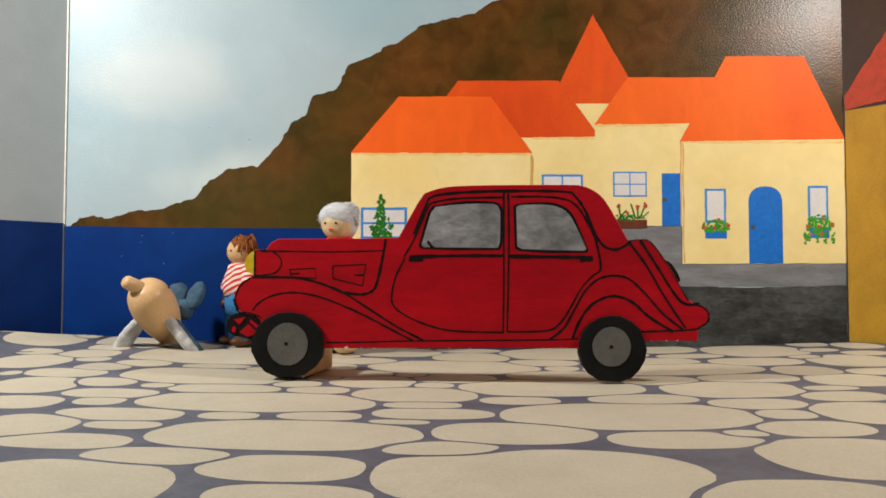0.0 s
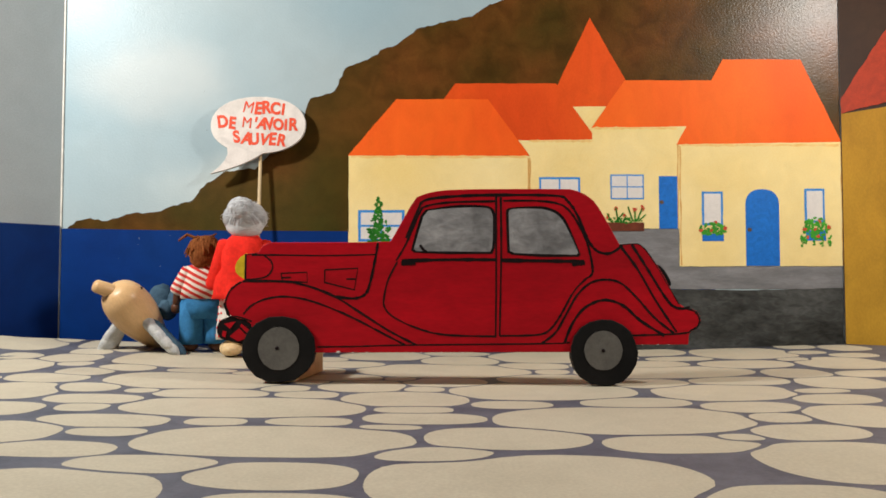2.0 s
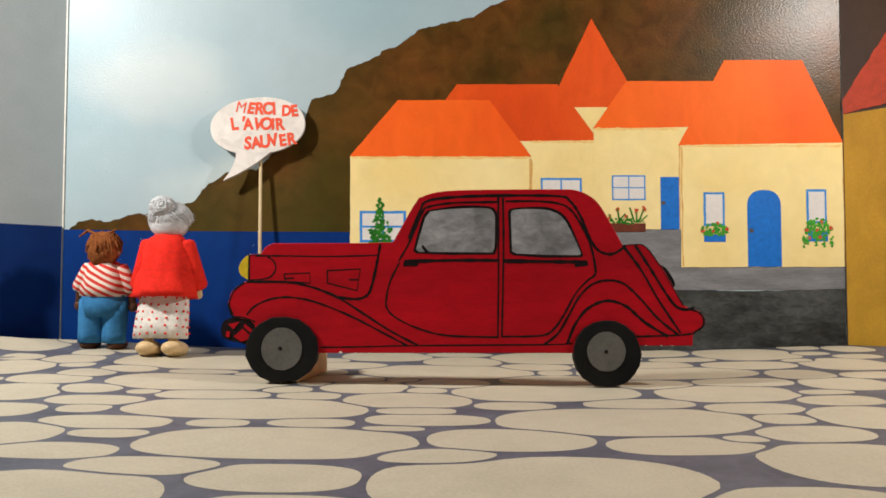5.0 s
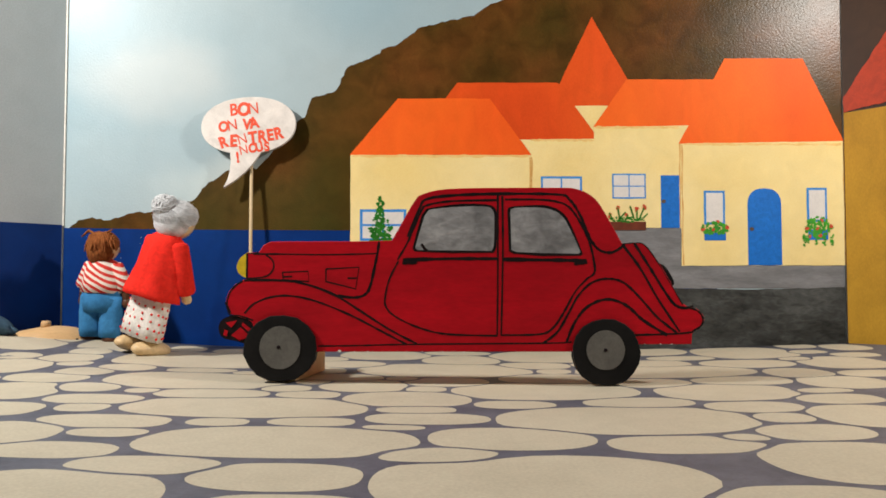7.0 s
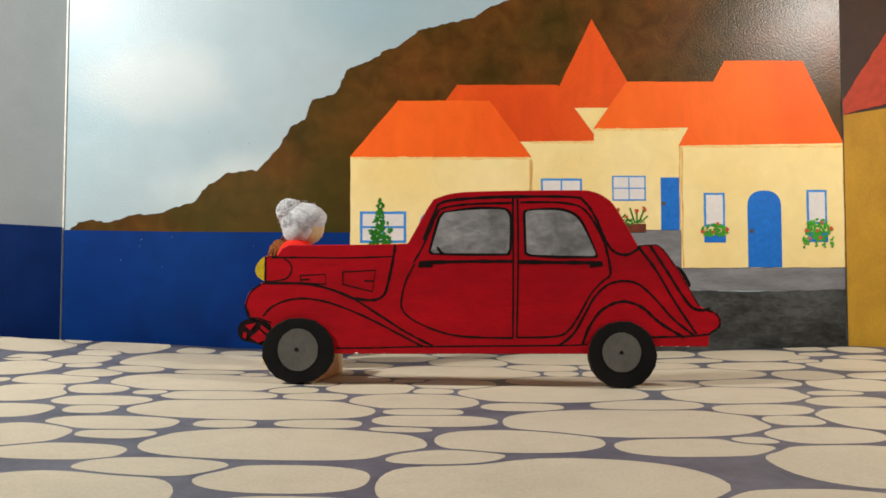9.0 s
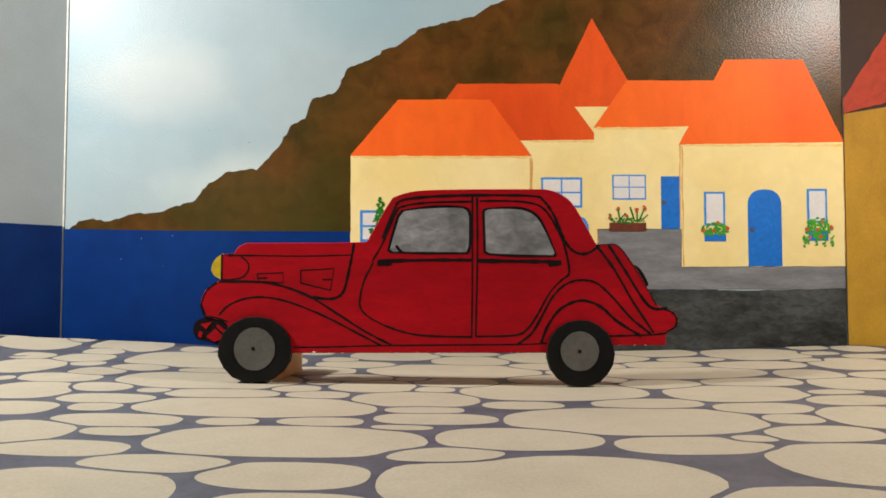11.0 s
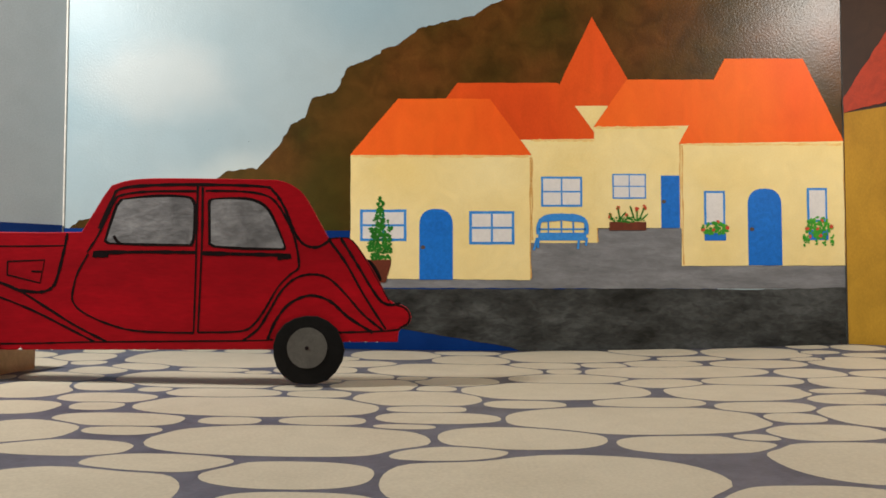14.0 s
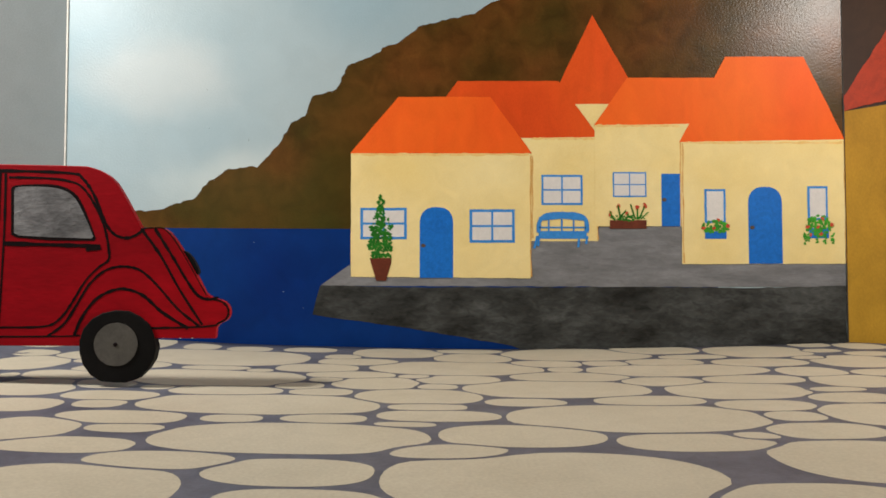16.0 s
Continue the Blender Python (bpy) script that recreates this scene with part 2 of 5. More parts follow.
def ribbon(points, width, y0, y1, bm=None, wobble=0.12, seed=0):
    """A brushed line of paint along points (x, z)."""
    bm = bm or bmesh.new()
    rnd = random.Random(seed + len(points))
    left, right = [], []
    for i, (x, z) in enumerate(points):
        a, b = points[max(0, i - 1)], points[min(len(points) - 1, i + 1)]
        dx, dz = b[0] - a[0], b[1] - a[1]
        n = math.hypot(dx, dz) or 1
        w = width / 2 * (1 + rnd.uniform(-wobble, wobble))
        left.append((x - dz / n * w, z + dx / n * w))
        right.append((x + dz / n * w, z - dx / n * w))
    rows = [[bm.verts.new((px, y, pz)) for y in (y0, y1)] for px, pz in left], [[bm.verts.new((px, y, pz)) for y in (y0, y1)] for px, pz in right]
    made = []
    for i in range(len(points) - 1):
        l0, l1, r0, r1 = rows[0][i], rows[0][i + 1], rows[1][i], rows[1][i + 1]
        made += [bm.faces.new((l0[0], l1[0], r1[0], r0[0])), bm.faces.new((l0[0], l0[1], l1[1], l1[0])), bm.faces.new((r0[0], r1[0], r1[1], r0[1]))]
    bmesh.ops.recalc_face_normals(bm, faces=made)
    return bm


def blob(bm, centre, radii, turn=None, mat=0, seg=20, rings=12, rough=0.0, seed=0):
    """A rounded lump added to bm."""
    m = Matrix.Translation(centre) @ (turn or Matrix()) @ Matrix.Diagonal((*radii, 1))
    shift = Vector((seed * 3.1, seed * 1.7, 0))

    def vert(a, b):
        co = Vector((math.cos(b) * math.cos(a), math.cos(b) * math.sin(a), math.sin(b)))
        if rough:
            co *= 1 + rough * noise.noise(co * 3.0 + shift)
        return bm.verts.new(m @ co)
    rows = [[vert(2 * math.pi * i / seg, math.pi * (j / rings - 0.5)) for i in range(seg)] for j in range(1, rings)]
    ends = vert(0, -math.pi / 2), vert(0, math.pi / 2)
    made = []
    for i in range(seg):
        k = (i + 1) % seg
        made += [bm.faces.new((ends[0], rows[0][k], rows[0][i])), bm.faces.new((ends[1], rows[-1][i], rows[-1][k]))]
        made += [bm.faces.new((a[i], a[k], b[k], b[i])) for a, b in zip(rows, rows[1:])]
    for q in made:
        q.material_index, q.smooth = mat, True
    return bm


def lathe(bm, profile, mat=0, seg=24, m=None, squash=(1, 1), folds=0.0, fold_count=9, cap=True, crumple=0.0):
    """A turned shape: profile of (radius, z), with optional cloth folds."""
    m = m or Matrix()
    rings, made = [], []
    for k, (r, z) in enumerate(profile):
        ring = []
        for i in range(seg):
            a = 2 * math.pi * i / seg
            w = 1 + folds * math.sin(fold_count * a + 0.6 * k) * (1 - k / max(1, len(profile) - 1))
            ring.append(bm.verts.new(m @ Vector((r * w * math.cos(a) * squash[0], r * w * math.sin(a) * squash[1], z))))
        rings.append(ring)
    if crumple:
        for v in [v for ring in rings for v in ring]:
            v.co += Vector((v.co.x, v.co.y, 0)).normalized() * crumple * noise.noise(v.co * 140.0)
    for a, b in zip(rings, rings[1:]):
        for i in range(seg):
            made.append(bm.faces.new((a[i], a[(i + 1) % seg], b[(i + 1) % seg], b[i])))
    if cap:
        made += [bm.faces.new(rings[0][::-1]), bm.faces.new(rings[-1])]
    for q in made:
        q.material_index, q.smooth = mat, True
    return bm


def tube(bm, a, b, ra, rb, mat=0, seg=14):
    """A tapered limb with rounded ends between two points."""
    a, b = Vector(a), Vector(b)
    d = b - a
    turn = d.to_track_quat("Z", "Y").to_matrix().to_4x4()
    n = d.length
    prof = [(ra * 0.5, -ra * 0.5), (ra * 0.87, -ra * 0.3), (ra, 0), ((ra + rb) / 2, n / 2), (rb, n), (rb * 0.8, n + rb * 0.35), (rb * 0.4, n + rb * 0.5)]
    return lathe(bm, prof, mat, seg, Matrix.Translation(a) @ turn)


def empty(name, label, category, kind="", group=""):
    return tagged(new(name), label, category, group, kind)


def ramp(v, a, b):
    """0 before a, 1 after b, smooth between."""
    t = max(0.0, min(1.0, (v - a) / (b - a)))
    return t * t * (3 - 2 * t)


def far_edge(x):
    """The far edge of the board, cut back on its left end."""
    return 0.543 - 0.021 * ramp(-x, 0.15, 0.22) - 0.027 * ramp(-x, 0.24, 0.31)


def lift(x, y=0.0):
    """Height to which the board curls up towards its two sides and its far left edge."""
    corner = (0.0035 * ramp(-x, 0.15, 0.22) + 0.0028 * ramp(-x, 0.24, 0.31)) * max(0.0, min(1.0, (y - far_edge(x) + 0.07) / 0.07))
    return corner + 0.010 * max(0.0, (0.06 - x) / 0.36) ** 1.8 + 0.0053 * max(0.0, (x - 0.07) / 0.245) ** 1.6


# ---- unseen room added round the table: its plaster bounces lamp light as fill ----
def room():
    def face(name, sx, sy, sz, x, y, z, mat):
        bm = bmesh.new()
        bmesh.ops.create_cube(bm, size=1.0, matrix=Matrix.Translation((x, y, z)) @ Matrix.Diagonal((sx, sy, sz, 1)))
        words = {"ceiling": "plain warm white plaster ceiling, unseen, added for bounce light", "room_floor": "brown wooden floor under the table"}
        return tagged(part(name, bm, mat), words.get(name, "plain warm plaster wall, unseen, added for bounce light"), name.split("_")[-1] if name in words else "wall", kind="structure")
    face("wall_north", 3.0, 0.05, 2.2, 0, 1.3, 0.35, PLASTER)
    face("wall_south", 3.0, 0.05, 2.2, 0, -1.5, 0.35, PLASTER)
    face("wall_east", 0.05, 2.85, 2.2, 1.525, -0.1, 0.35, PLASTER)
    face("wall_west", 0.05, 2.85, 2.2, -1.525, -0.1, 0.35, PLASTER)
    face("room_floor", 3.1, 2.85, 0.05, 0, -0.1, -0.775, TABLE)
    face("ceiling", 3.1, 2.85, 0.05, 0, -0.1, 1.475, PLASTER)
    table = empty("table", "brown wooden table under the painted board", "table")
    bm = bmesh.new()
    bmesh.ops.create_cube(bm, size=1.0, matrix=Matrix.Translation((0, 0.1275, -0.022)) @ Matrix.Diagonal((1.3, 0.755, 0.028, 1)))
    bmesh.ops.bevel(bm, geom=bm.edges[:], offset=0.003, segments=2, affect="EDGES")
    part("tabletop", bm, TABLE, table)
    for x in (-0.6, 0.6):
        for y in (-0.2, 0.45):
            bm = bmesh.new()
            bmesh.ops.create_cube(bm, size=1.0, matrix=Matrix.Translation((x, y, -0.393)) @ Matrix.Diagonal((0.05, 0.05, 0.714, 1)))
            part("leg", bm, TABLE, table)


room()

# ---- the painted back panel ----
WALL = 0.545                 # distance from the lens to the panel
BASE, TOP = -0.060, 0.36      # the panel reaches down behind the table
LEFT, RIGHT = -0.2955, 0.3136


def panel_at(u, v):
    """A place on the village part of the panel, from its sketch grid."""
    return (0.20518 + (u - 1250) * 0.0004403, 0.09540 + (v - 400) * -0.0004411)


def layer(name, points, level, mat, parent, label=""):
    """A coat of paint on the panel; each level lies over the one before."""
    y = WALL - 0.00006 * level
    return part(name, slab(points, y, WALL - 0.00006 * (level - 1) + 0.00001), mat, parent, label)


def box_points(a, b):
    return [(a[0], b[1]), (b[0], b[1]), (b[0], a[1]), (a[0], a[1])]


def arch(a, b, n=14):
    """Outline of a round-headed door between the corners a (top) and b (bottom)."""
    r = (b[0] - a[0]) / 2
    rise = r * 0.95
    cx = (a[0] + b[0]) / 2
    top = [(cx + r * math.copysign(abs(math.cos(t)) ** 0.8, math.cos(t)), a[1] - rise + rise * math.sin(t) ** 0.9) for t in [math.pi * k / n for k in range(n + 1)]]
    return top + [(a[0], b[1]), (b[0], b[1])]


def ragged(points, amount, step, seed, closed=True):
    """The same outline with a fine uneven edge, as a brush leaves it."""
    rnd, out = random.Random(seed), []
    for a, b in zip(points, points[1:] + (points[:1] if closed else [])):
        n = max(1, int(math.hypot(b[0] - a[0], b[1] - a[1]) / step))
        for k in range(n):
            j = amount if k else 0
            out.append((a[0] + (b[0] - a[0]) * k / n + rnd.uniform(-j, j), a[1] + (b[1] - a[1]) * k / n + rnd.uniform(-j, j)))
    return out


panel = empty("backdrop_panel", "painted panel of a seaside village below a brown hill", "backdrop", "structure")
part("board", slab([(LEFT, BASE), (RIGHT, BASE), (RIGHT, TOP), (LEFT, TOP)], WALL, WALL + 0.006), [SKY], panel, "pale blue cloudy painted sky")
layer("sea", [(LEFT + 0.0005, BASE), (RIGHT - 0.1, BASE), (RIGHT - 0.1, 0.0932), (-0.0810, 0.0932), (-0.2131, 0.0939), (LEFT + 0.0005, 0.0950)], 1, SEA, panel, "deep blue painted sea")
part("panel_edge", slab([(LEFT - 0.0004, 0.0963), (LEFT + 0.0009, 0.0963), (LEFT + 0.0009, TOP), (LEFT - 0.0004, TOP)], WALL - 0.0012, WALL + 0.0002), EDGE, panel, "pale raw edge of the panel")
ridge = [(-0.2906, 0.0950), (-0.2837, 0.1011), (-0.2727, 0.1033), (-0.2638, 0.1007), (-0.2551, 0.1029), (-0.2419, 0.1064), (-0.2177, 0.1086), (-0.2024, 0.1148), (-0.1936, 0.1170), (-0.1827, 0.1308), (-0.1674, 0.1401), (-0.1519, 0.1419), (-0.1453, 0.1410), (-0.1344, 0.1530),
         (-0.1256, 0.1636), (-0.1191, 0.1761), (-0.1080, 0.1815), (-0.1024, 0.1971), (-0.0838, 0.2029), (-0.0750, 0.2213), (-0.0551, 0.2298), (-0.0418, 0.2379), (-0.0351, 0.2397), (-0.0196, 0.2523), (0.0027, 0.2577), (0.0249, 0.2626), (0.0383, 0.2721), (0.0539, 0.2775), (0.0784, 0.2852)]
hill = ragged(ridge, 0.0009, 0.003, 3, False) + [(0.0784, TOP - 0.02), (RIGHT - 0.0005, TOP - 0.02), (RIGHT - 0.0005, 0.0932), (-0.0810, 0.0930), (-0.2131, 0.0937)]
layer("hill", hill, 2, HILL, panel, "brown painted hillside with a ragged ridge")
quay = layer("quay", ragged([(-0.0953, 0.0488), (-0.0712, 0.0659), (-0.0369, 0.0690), (0.0642, 0.0848), (0.1210, 0.0835), (0.1215, 0.0945), (0.1862, 0.0950), (0.1859, 0.0663), (0.3129, 0.0663), (0.3130, 0.0475)], 0.0003, 0.006, 5), 3, QUAY, panel, "grey painted quay")
layer("quay_wall", ragged([(-0.0953, 0.0492), (-0.0281, 0.0475), (0.1826, 0.0479), (0.2397, 0.0470), (0.3130, 0.0488), (RIGHT - 0.0006, BASE), (0.0682, -0.0036), (0.0530, 0.0025), (-0.0193, 0.0147), (-0.1013, 0.0265)], 0.0003, 0.006, 6), 4, QUAY_DARK, quay, "black-grey painted quay wall")


def house(name, wall_pts, roof_pts, level, label, roof=ROOF, words="bright orange painted roof"):
    h = layer(name, ragged(wall_pts, 0.0002, 0.008, level), level, CREAM, panel, label)
    layer("roof", ragged(roof_pts, 0.0002, 0.008, level + 40), level + 1, roof, h, words)
    return h


tower = house("tower", [(0.0984, 0.1913), (0.1365, 0.1913), (0.1362, 0.1663), (0.0982, 0.1663)], [(0.1175, 0.2617), (0.1451, 0.2123), (0.1481, 0.2020), (0.1400, 0.1911), (0.0957, 0.1911), (0.0896, 0.2038)], 3, "cream painted tower with a pointed roof", ROOF_RED, "orange-red painted pointed roof")
house_b = house("house", [(0.0513, 0.1645), (0.1212, 0.1654), (0.1206, 0.0835), (0.0669, 0.0835)], [(0.0004, 0.1940), (0.0115, 0.2092), (0.0905, 0.2092), (0.1221, 0.1650), (0.0513, 0.1641)], 5, "cream painted house behind a blue bench", ROOF_RED, "orange-red painted roof")
house_c = house("house", [(0.1186, 0.1748), (0.1930, 0.1757), (0.1920, 0.0950), (0.1180, 0.0950)], [(0.1182, 0.1743), (0.1446, 0.2118), (0.2156, 0.2118), (0.2151, 0.1757)], 7, "cream painted house above the steps")
house_d = house("house", [(0.1862, 0.1619), (0.3140, 0.1632), (0.3129, 0.0659), (0.1859, 0.0655)], [(0.1848, 0.1610), (0.2216, 0.2284), (0.2829, 0.2284), (0.3140, 0.1632)], 9, "cream painted house with two flower boxes")
house_a = house("house", [(-0.0720, 0.1521), (0.0681, 0.1521), (0.0681, 0.0545), (-0.0716, 0.0558)], [(-0.0725, 0.1521), (-0.0350, 0.1966), (0.0372, 0.1966), (0.0694, 0.1521)], 9, "cream painted house with a potted shrub")


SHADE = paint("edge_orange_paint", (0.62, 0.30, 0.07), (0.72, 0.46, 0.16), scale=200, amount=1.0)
for owner, x, top, low, lv in ((house_a, 0.0684, 0.1503, 0.0558, 10), (house_b, 0.1205, 0.1636, 0.0844, 6), (house_c, 0.1855, 0.1619, 0.0954, 8),
                               (house_d, 0.1872, 0.1601, 0.0663, 10), (house_d, 0.3135, 0.1619, 0.0663, 10), (house_b, 0.0698, 0.1503, 0.0857, 6)):
    part("edge_line", ribbon([(x + 0.0003 * math.sin(k), top + (low - top) * k / 14) for k in range(15)], 0.0009, WALL - 0.00006 * lv - 0.00001, WALL - 0.00006 * (lv - 1), wobble=0.5, seed=lv), SHADE, owner, "brushed orange edge")
EAVE = paint("warm_cream_paint", (0.80, 0.50, 0.15), (0.84, 0.60, 0.24), scale=120, amount=1.0, mottle=0.12)
for owner, x0, x1, z, lv in ((house_a, -0.0700, 0.0670, 0.1512, 10), (house_b, 0.0690, 0.1190, 0.1637, 6), (house_c, 0.1200, 0.1850, 0.1738, 8), (house_d, 0.1885, 0.3120, 0.1605, 10)):
    part("eave_line", ribbon([(x0 + (x1 - x0) * k / 30, z + 0.0003 * math.sin(k * 1.7)) for k in range(31)], 0.0017, WALL - 0.00006 * lv - 0.000012, WALL - 0.00006 * (lv - 1), wobble=0.45, seed=lv + int(z * 1000)), EAVE, owner, "brushed warm line under the eaves")


def window(a, b, level, parent, panes, bar):
    """A window: a blue painted frame round white panes."""
    w = layer("window", ragged(box_points(a, b), 0.0002, 0.006, level + int(a[0] * 1000)), level, TRIM_BLUE, parent, "blue painted window frame")
    cols, rows = panes
    x0, x1, z0, z1 = a[0] + bar, b[0] - bar, b[1] + bar, a[1] - bar
    for i in range(cols):
        for j in range(rows):
            p = (x0 + (x1 - x0) * i / cols + (bar * 0.4 if i else 0), z1 - (z1 - z0) * j / rows - (bar * 0.4 if j else 0))
            q = (x0 + (x1 - x0) * (i + 1) / cols - (bar * 0.4 if i < cols - 1 else 0), z1 - (z1 - z0) * (j + 1) / rows + (bar * 0.4 if j < rows - 1 else 0))
            y = WALL - 0.00006 * (level + 1)
            part("pane", slab(ragged(box_points(p, q), 0.00015, 0.005, i + 2 * j), y, y + 0.00008), WHITE, w)
    return w


def door(points, level, parent, knob):
    d = layer("door", points, level, BLUE, parent, "blue painted door")
    y = WALL - 0.00006 * (level + 1)
    part("knob", slab([(knob[0] + 0.0018 * math.cos(t), knob[1] + 0.0015 * math.sin(t)) for t in [k * math.pi / 5 for k in range(10)]], y, y + 0.00008), KNOB, d)


window((-0.0643, 0.1095), (-0.0282, 0.0848), 11, house_a, (2, 2), 0.0021)
window((0.0207, 0.1082), (0.0559, 0.0822), 11, house_a, (2, 2), 0.0021)
door(arch((-0.0181, 0.1100), (0.0079, 0.0549)), 11, house_a, (-0.0154, 0.0800))
window((0.0768, 0.1352), (0.1089, 0.1117), 7, house_b, (2, 2), 0.0016)
window((0.1325, 0.1374), (0.1587, 0.1179), 9, house_c, (2, 2), 0.0011)
door(box_points((0.1704, 0.1361), (0.1849, 0.0950)), 9, house_c, (0.1724, 0.1157))
window((0.2038, 0.1241), (0.2202, 0.0976), 11, house_d, (1, 1), 0.0017)
window((0.2841, 0.1263), (0.2999, 0.0998), 11, house_d, (1, 1), 0.0017)
door(arch((0.2378, 0.1259), (0.2641, 0.0659)), 11, house_d, (0.2408, 0.0941))


def leaves(bm, cx, cz, rx, rz, n, size, level, seed, shape=None):
    """Many small dabs of paint within an oval or a taper."""
    rnd = random.Random(seed)
    for k in range(n):
        for _ in range(20):
            u, v = rnd.uniform(-1, 1), rnd.uniform(-1, 1)
            if (shape(u, v) if shape else u * u + v * v < 1):
                break
        s, a = size * rnd.uniform(0.6, 1.3), rnd.uniform(0, 6.3)
        pts = [(cx + u * rx + s * math.cos(a + t) * (1.5 if i % 3 == 0 else 0.8), cz + v * rz + s * math.sin(a + t)) for i, t in enumerate([q * math.pi / 3 for q in range(6)])]
        y = WALL - 0.00006 * level - 0.0000004 * k
        slab(pts, y, WALL - 0.00006 * (level - 1), bm)
    return bm


# shrub in a clay pot
shrub = part("shrub", leaves(bmesh.new(), -0.0484, 0.0945, 0.0092, 0.0245, 330, 0.0011, 14, 11,
             lambda u, v: abs(u) < (0.95 if v < 0.05 else 0.55 * (1 - v) + 0.12) * (1 + 0.2 * math.sin(9 * v)) and not (v > 0.0 and abs(u) > 0.35 and v < 0.25 and abs(u) < 0.6)), LEAF, house_a, "green painted shrub in a clay pot")
layer("pot", [(-0.0567, 0.0703), (-0.0400, 0.0703), (-0.0404, 0.0659), (-0.0443, 0.0527), (-0.0518, 0.0527), (-0.0558, 0.0659)], 14, POT, shrub, "dark clay painted pot")
# planter with red flowers
planter = layer("planter", box_points((0.1299, 0.0998), (0.1585, 0.0932)), 11, POT, house_c, "dark planter with red flowers")
bm = leaves(bmesh.new(), 0.1445, 0.1016, 0.0140, 0.0024, 46, 0.0009, 12, 12)
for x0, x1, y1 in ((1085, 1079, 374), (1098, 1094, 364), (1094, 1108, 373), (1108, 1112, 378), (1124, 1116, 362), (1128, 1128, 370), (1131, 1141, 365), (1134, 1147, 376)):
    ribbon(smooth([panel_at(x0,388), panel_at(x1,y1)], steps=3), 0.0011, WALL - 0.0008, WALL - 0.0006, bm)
part("foliage", bm, LEAF, planter, "green leaves")
bm = bmesh.new()
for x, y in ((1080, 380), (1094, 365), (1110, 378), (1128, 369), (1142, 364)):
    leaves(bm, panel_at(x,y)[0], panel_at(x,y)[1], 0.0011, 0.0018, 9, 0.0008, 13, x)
part("flowers", bm, FLOWER, planter, "small red flowers")
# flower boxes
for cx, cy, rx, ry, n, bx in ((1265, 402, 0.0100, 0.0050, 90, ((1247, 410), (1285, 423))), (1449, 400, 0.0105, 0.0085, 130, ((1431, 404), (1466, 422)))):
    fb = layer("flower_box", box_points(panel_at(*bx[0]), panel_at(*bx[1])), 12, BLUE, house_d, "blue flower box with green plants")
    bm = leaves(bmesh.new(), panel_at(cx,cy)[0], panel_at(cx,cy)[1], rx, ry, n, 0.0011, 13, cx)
    if cx > 1400:
        for k, dx in enumerate((-26, -20, -4, 10, 24)):
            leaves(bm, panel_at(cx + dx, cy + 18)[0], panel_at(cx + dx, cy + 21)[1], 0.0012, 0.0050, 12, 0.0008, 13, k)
    part("foliage", bm, LEAF_LIGHT, fb, "bright green leaves")
    bm = bmesh.new()
    for dx, dy in ((-20, 2), (-2, 2), (6, -12), (22, -2), (3, 14), (-14, 16)):
        if cx > 1400 or dy < 10:
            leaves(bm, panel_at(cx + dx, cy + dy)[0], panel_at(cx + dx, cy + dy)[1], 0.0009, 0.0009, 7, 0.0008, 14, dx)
    part("flowers", bm, FLOWER, fb, "dark red flowers")
# blue bench
bench = layer("bench", box_points((0.0744, 0.0914), (0.1118, 0.0853)), 9, TRIM_BLUE, house_b, "blue painted garden bench")
bk = smooth([(0.0744, 0.0901), (0.0753, 0.0989), (0.0811, 0.1038), (0.0930, 0.1047), (0.1053, 0.1038), (0.1114, 0.0994), (0.1118, 0.0901)], steps=5)
part("backrest", ribbon(bk, 0.0032, WALL - 0.00066, WALL - 0.0005), TRIM_BLUE, bench)
part("rail", ribbon([(0.0749, 0.1007), (0.0929, 0.1025), (0.1114, 0.1007)], 0.0030, WALL - 0.00070, WALL - 0.0005), TRIM_BLUE, bench)
part("rail", ribbon([(0.0748, 0.0941), (0.1114, 0.0941)], 0.0011, WALL - 0.00066, WALL - 0.0005), TRIM_BLUE, bench)
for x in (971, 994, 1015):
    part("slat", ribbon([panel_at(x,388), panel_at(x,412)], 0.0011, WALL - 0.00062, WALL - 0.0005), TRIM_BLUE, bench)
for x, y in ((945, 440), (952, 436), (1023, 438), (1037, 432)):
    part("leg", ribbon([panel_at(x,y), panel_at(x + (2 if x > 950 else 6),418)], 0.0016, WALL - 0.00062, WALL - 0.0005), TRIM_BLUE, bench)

# stray flecks of paint
flecks = random.Random(21)
for k in range(11):
    low = k < 8
    x, z, r = flecks.uniform(-0.28, -0.10), (flecks.uniform(0.03, 0.09) if low else flecks.uniform(0.13, 0.26)), flecks.uniform(0.00016, 0.00036)
    bm = slab([(x + r * flecks.uniform(0.7, 1.3) * math.cos(t), z + r * flecks.uniform(0.7, 1.3) * math.sin(t)) for t in [q * math.pi / 4 for q in range(8)]], WALL - 0.00016, WALL - 0.00004)
    part("paint_fleck", bm, SKY if low else KNOB, panel)

# ---- side panels, folded forward ----
def side_panel(name, hinge, angle, width, label):
    e = empty(name, label, "backdrop", "structure")
    e.matrix_basis = Matrix.Translation((hinge, WALL - 0.001, 0)) @ Matrix.Rotation(radians(angle), 4, "Z")
    return e


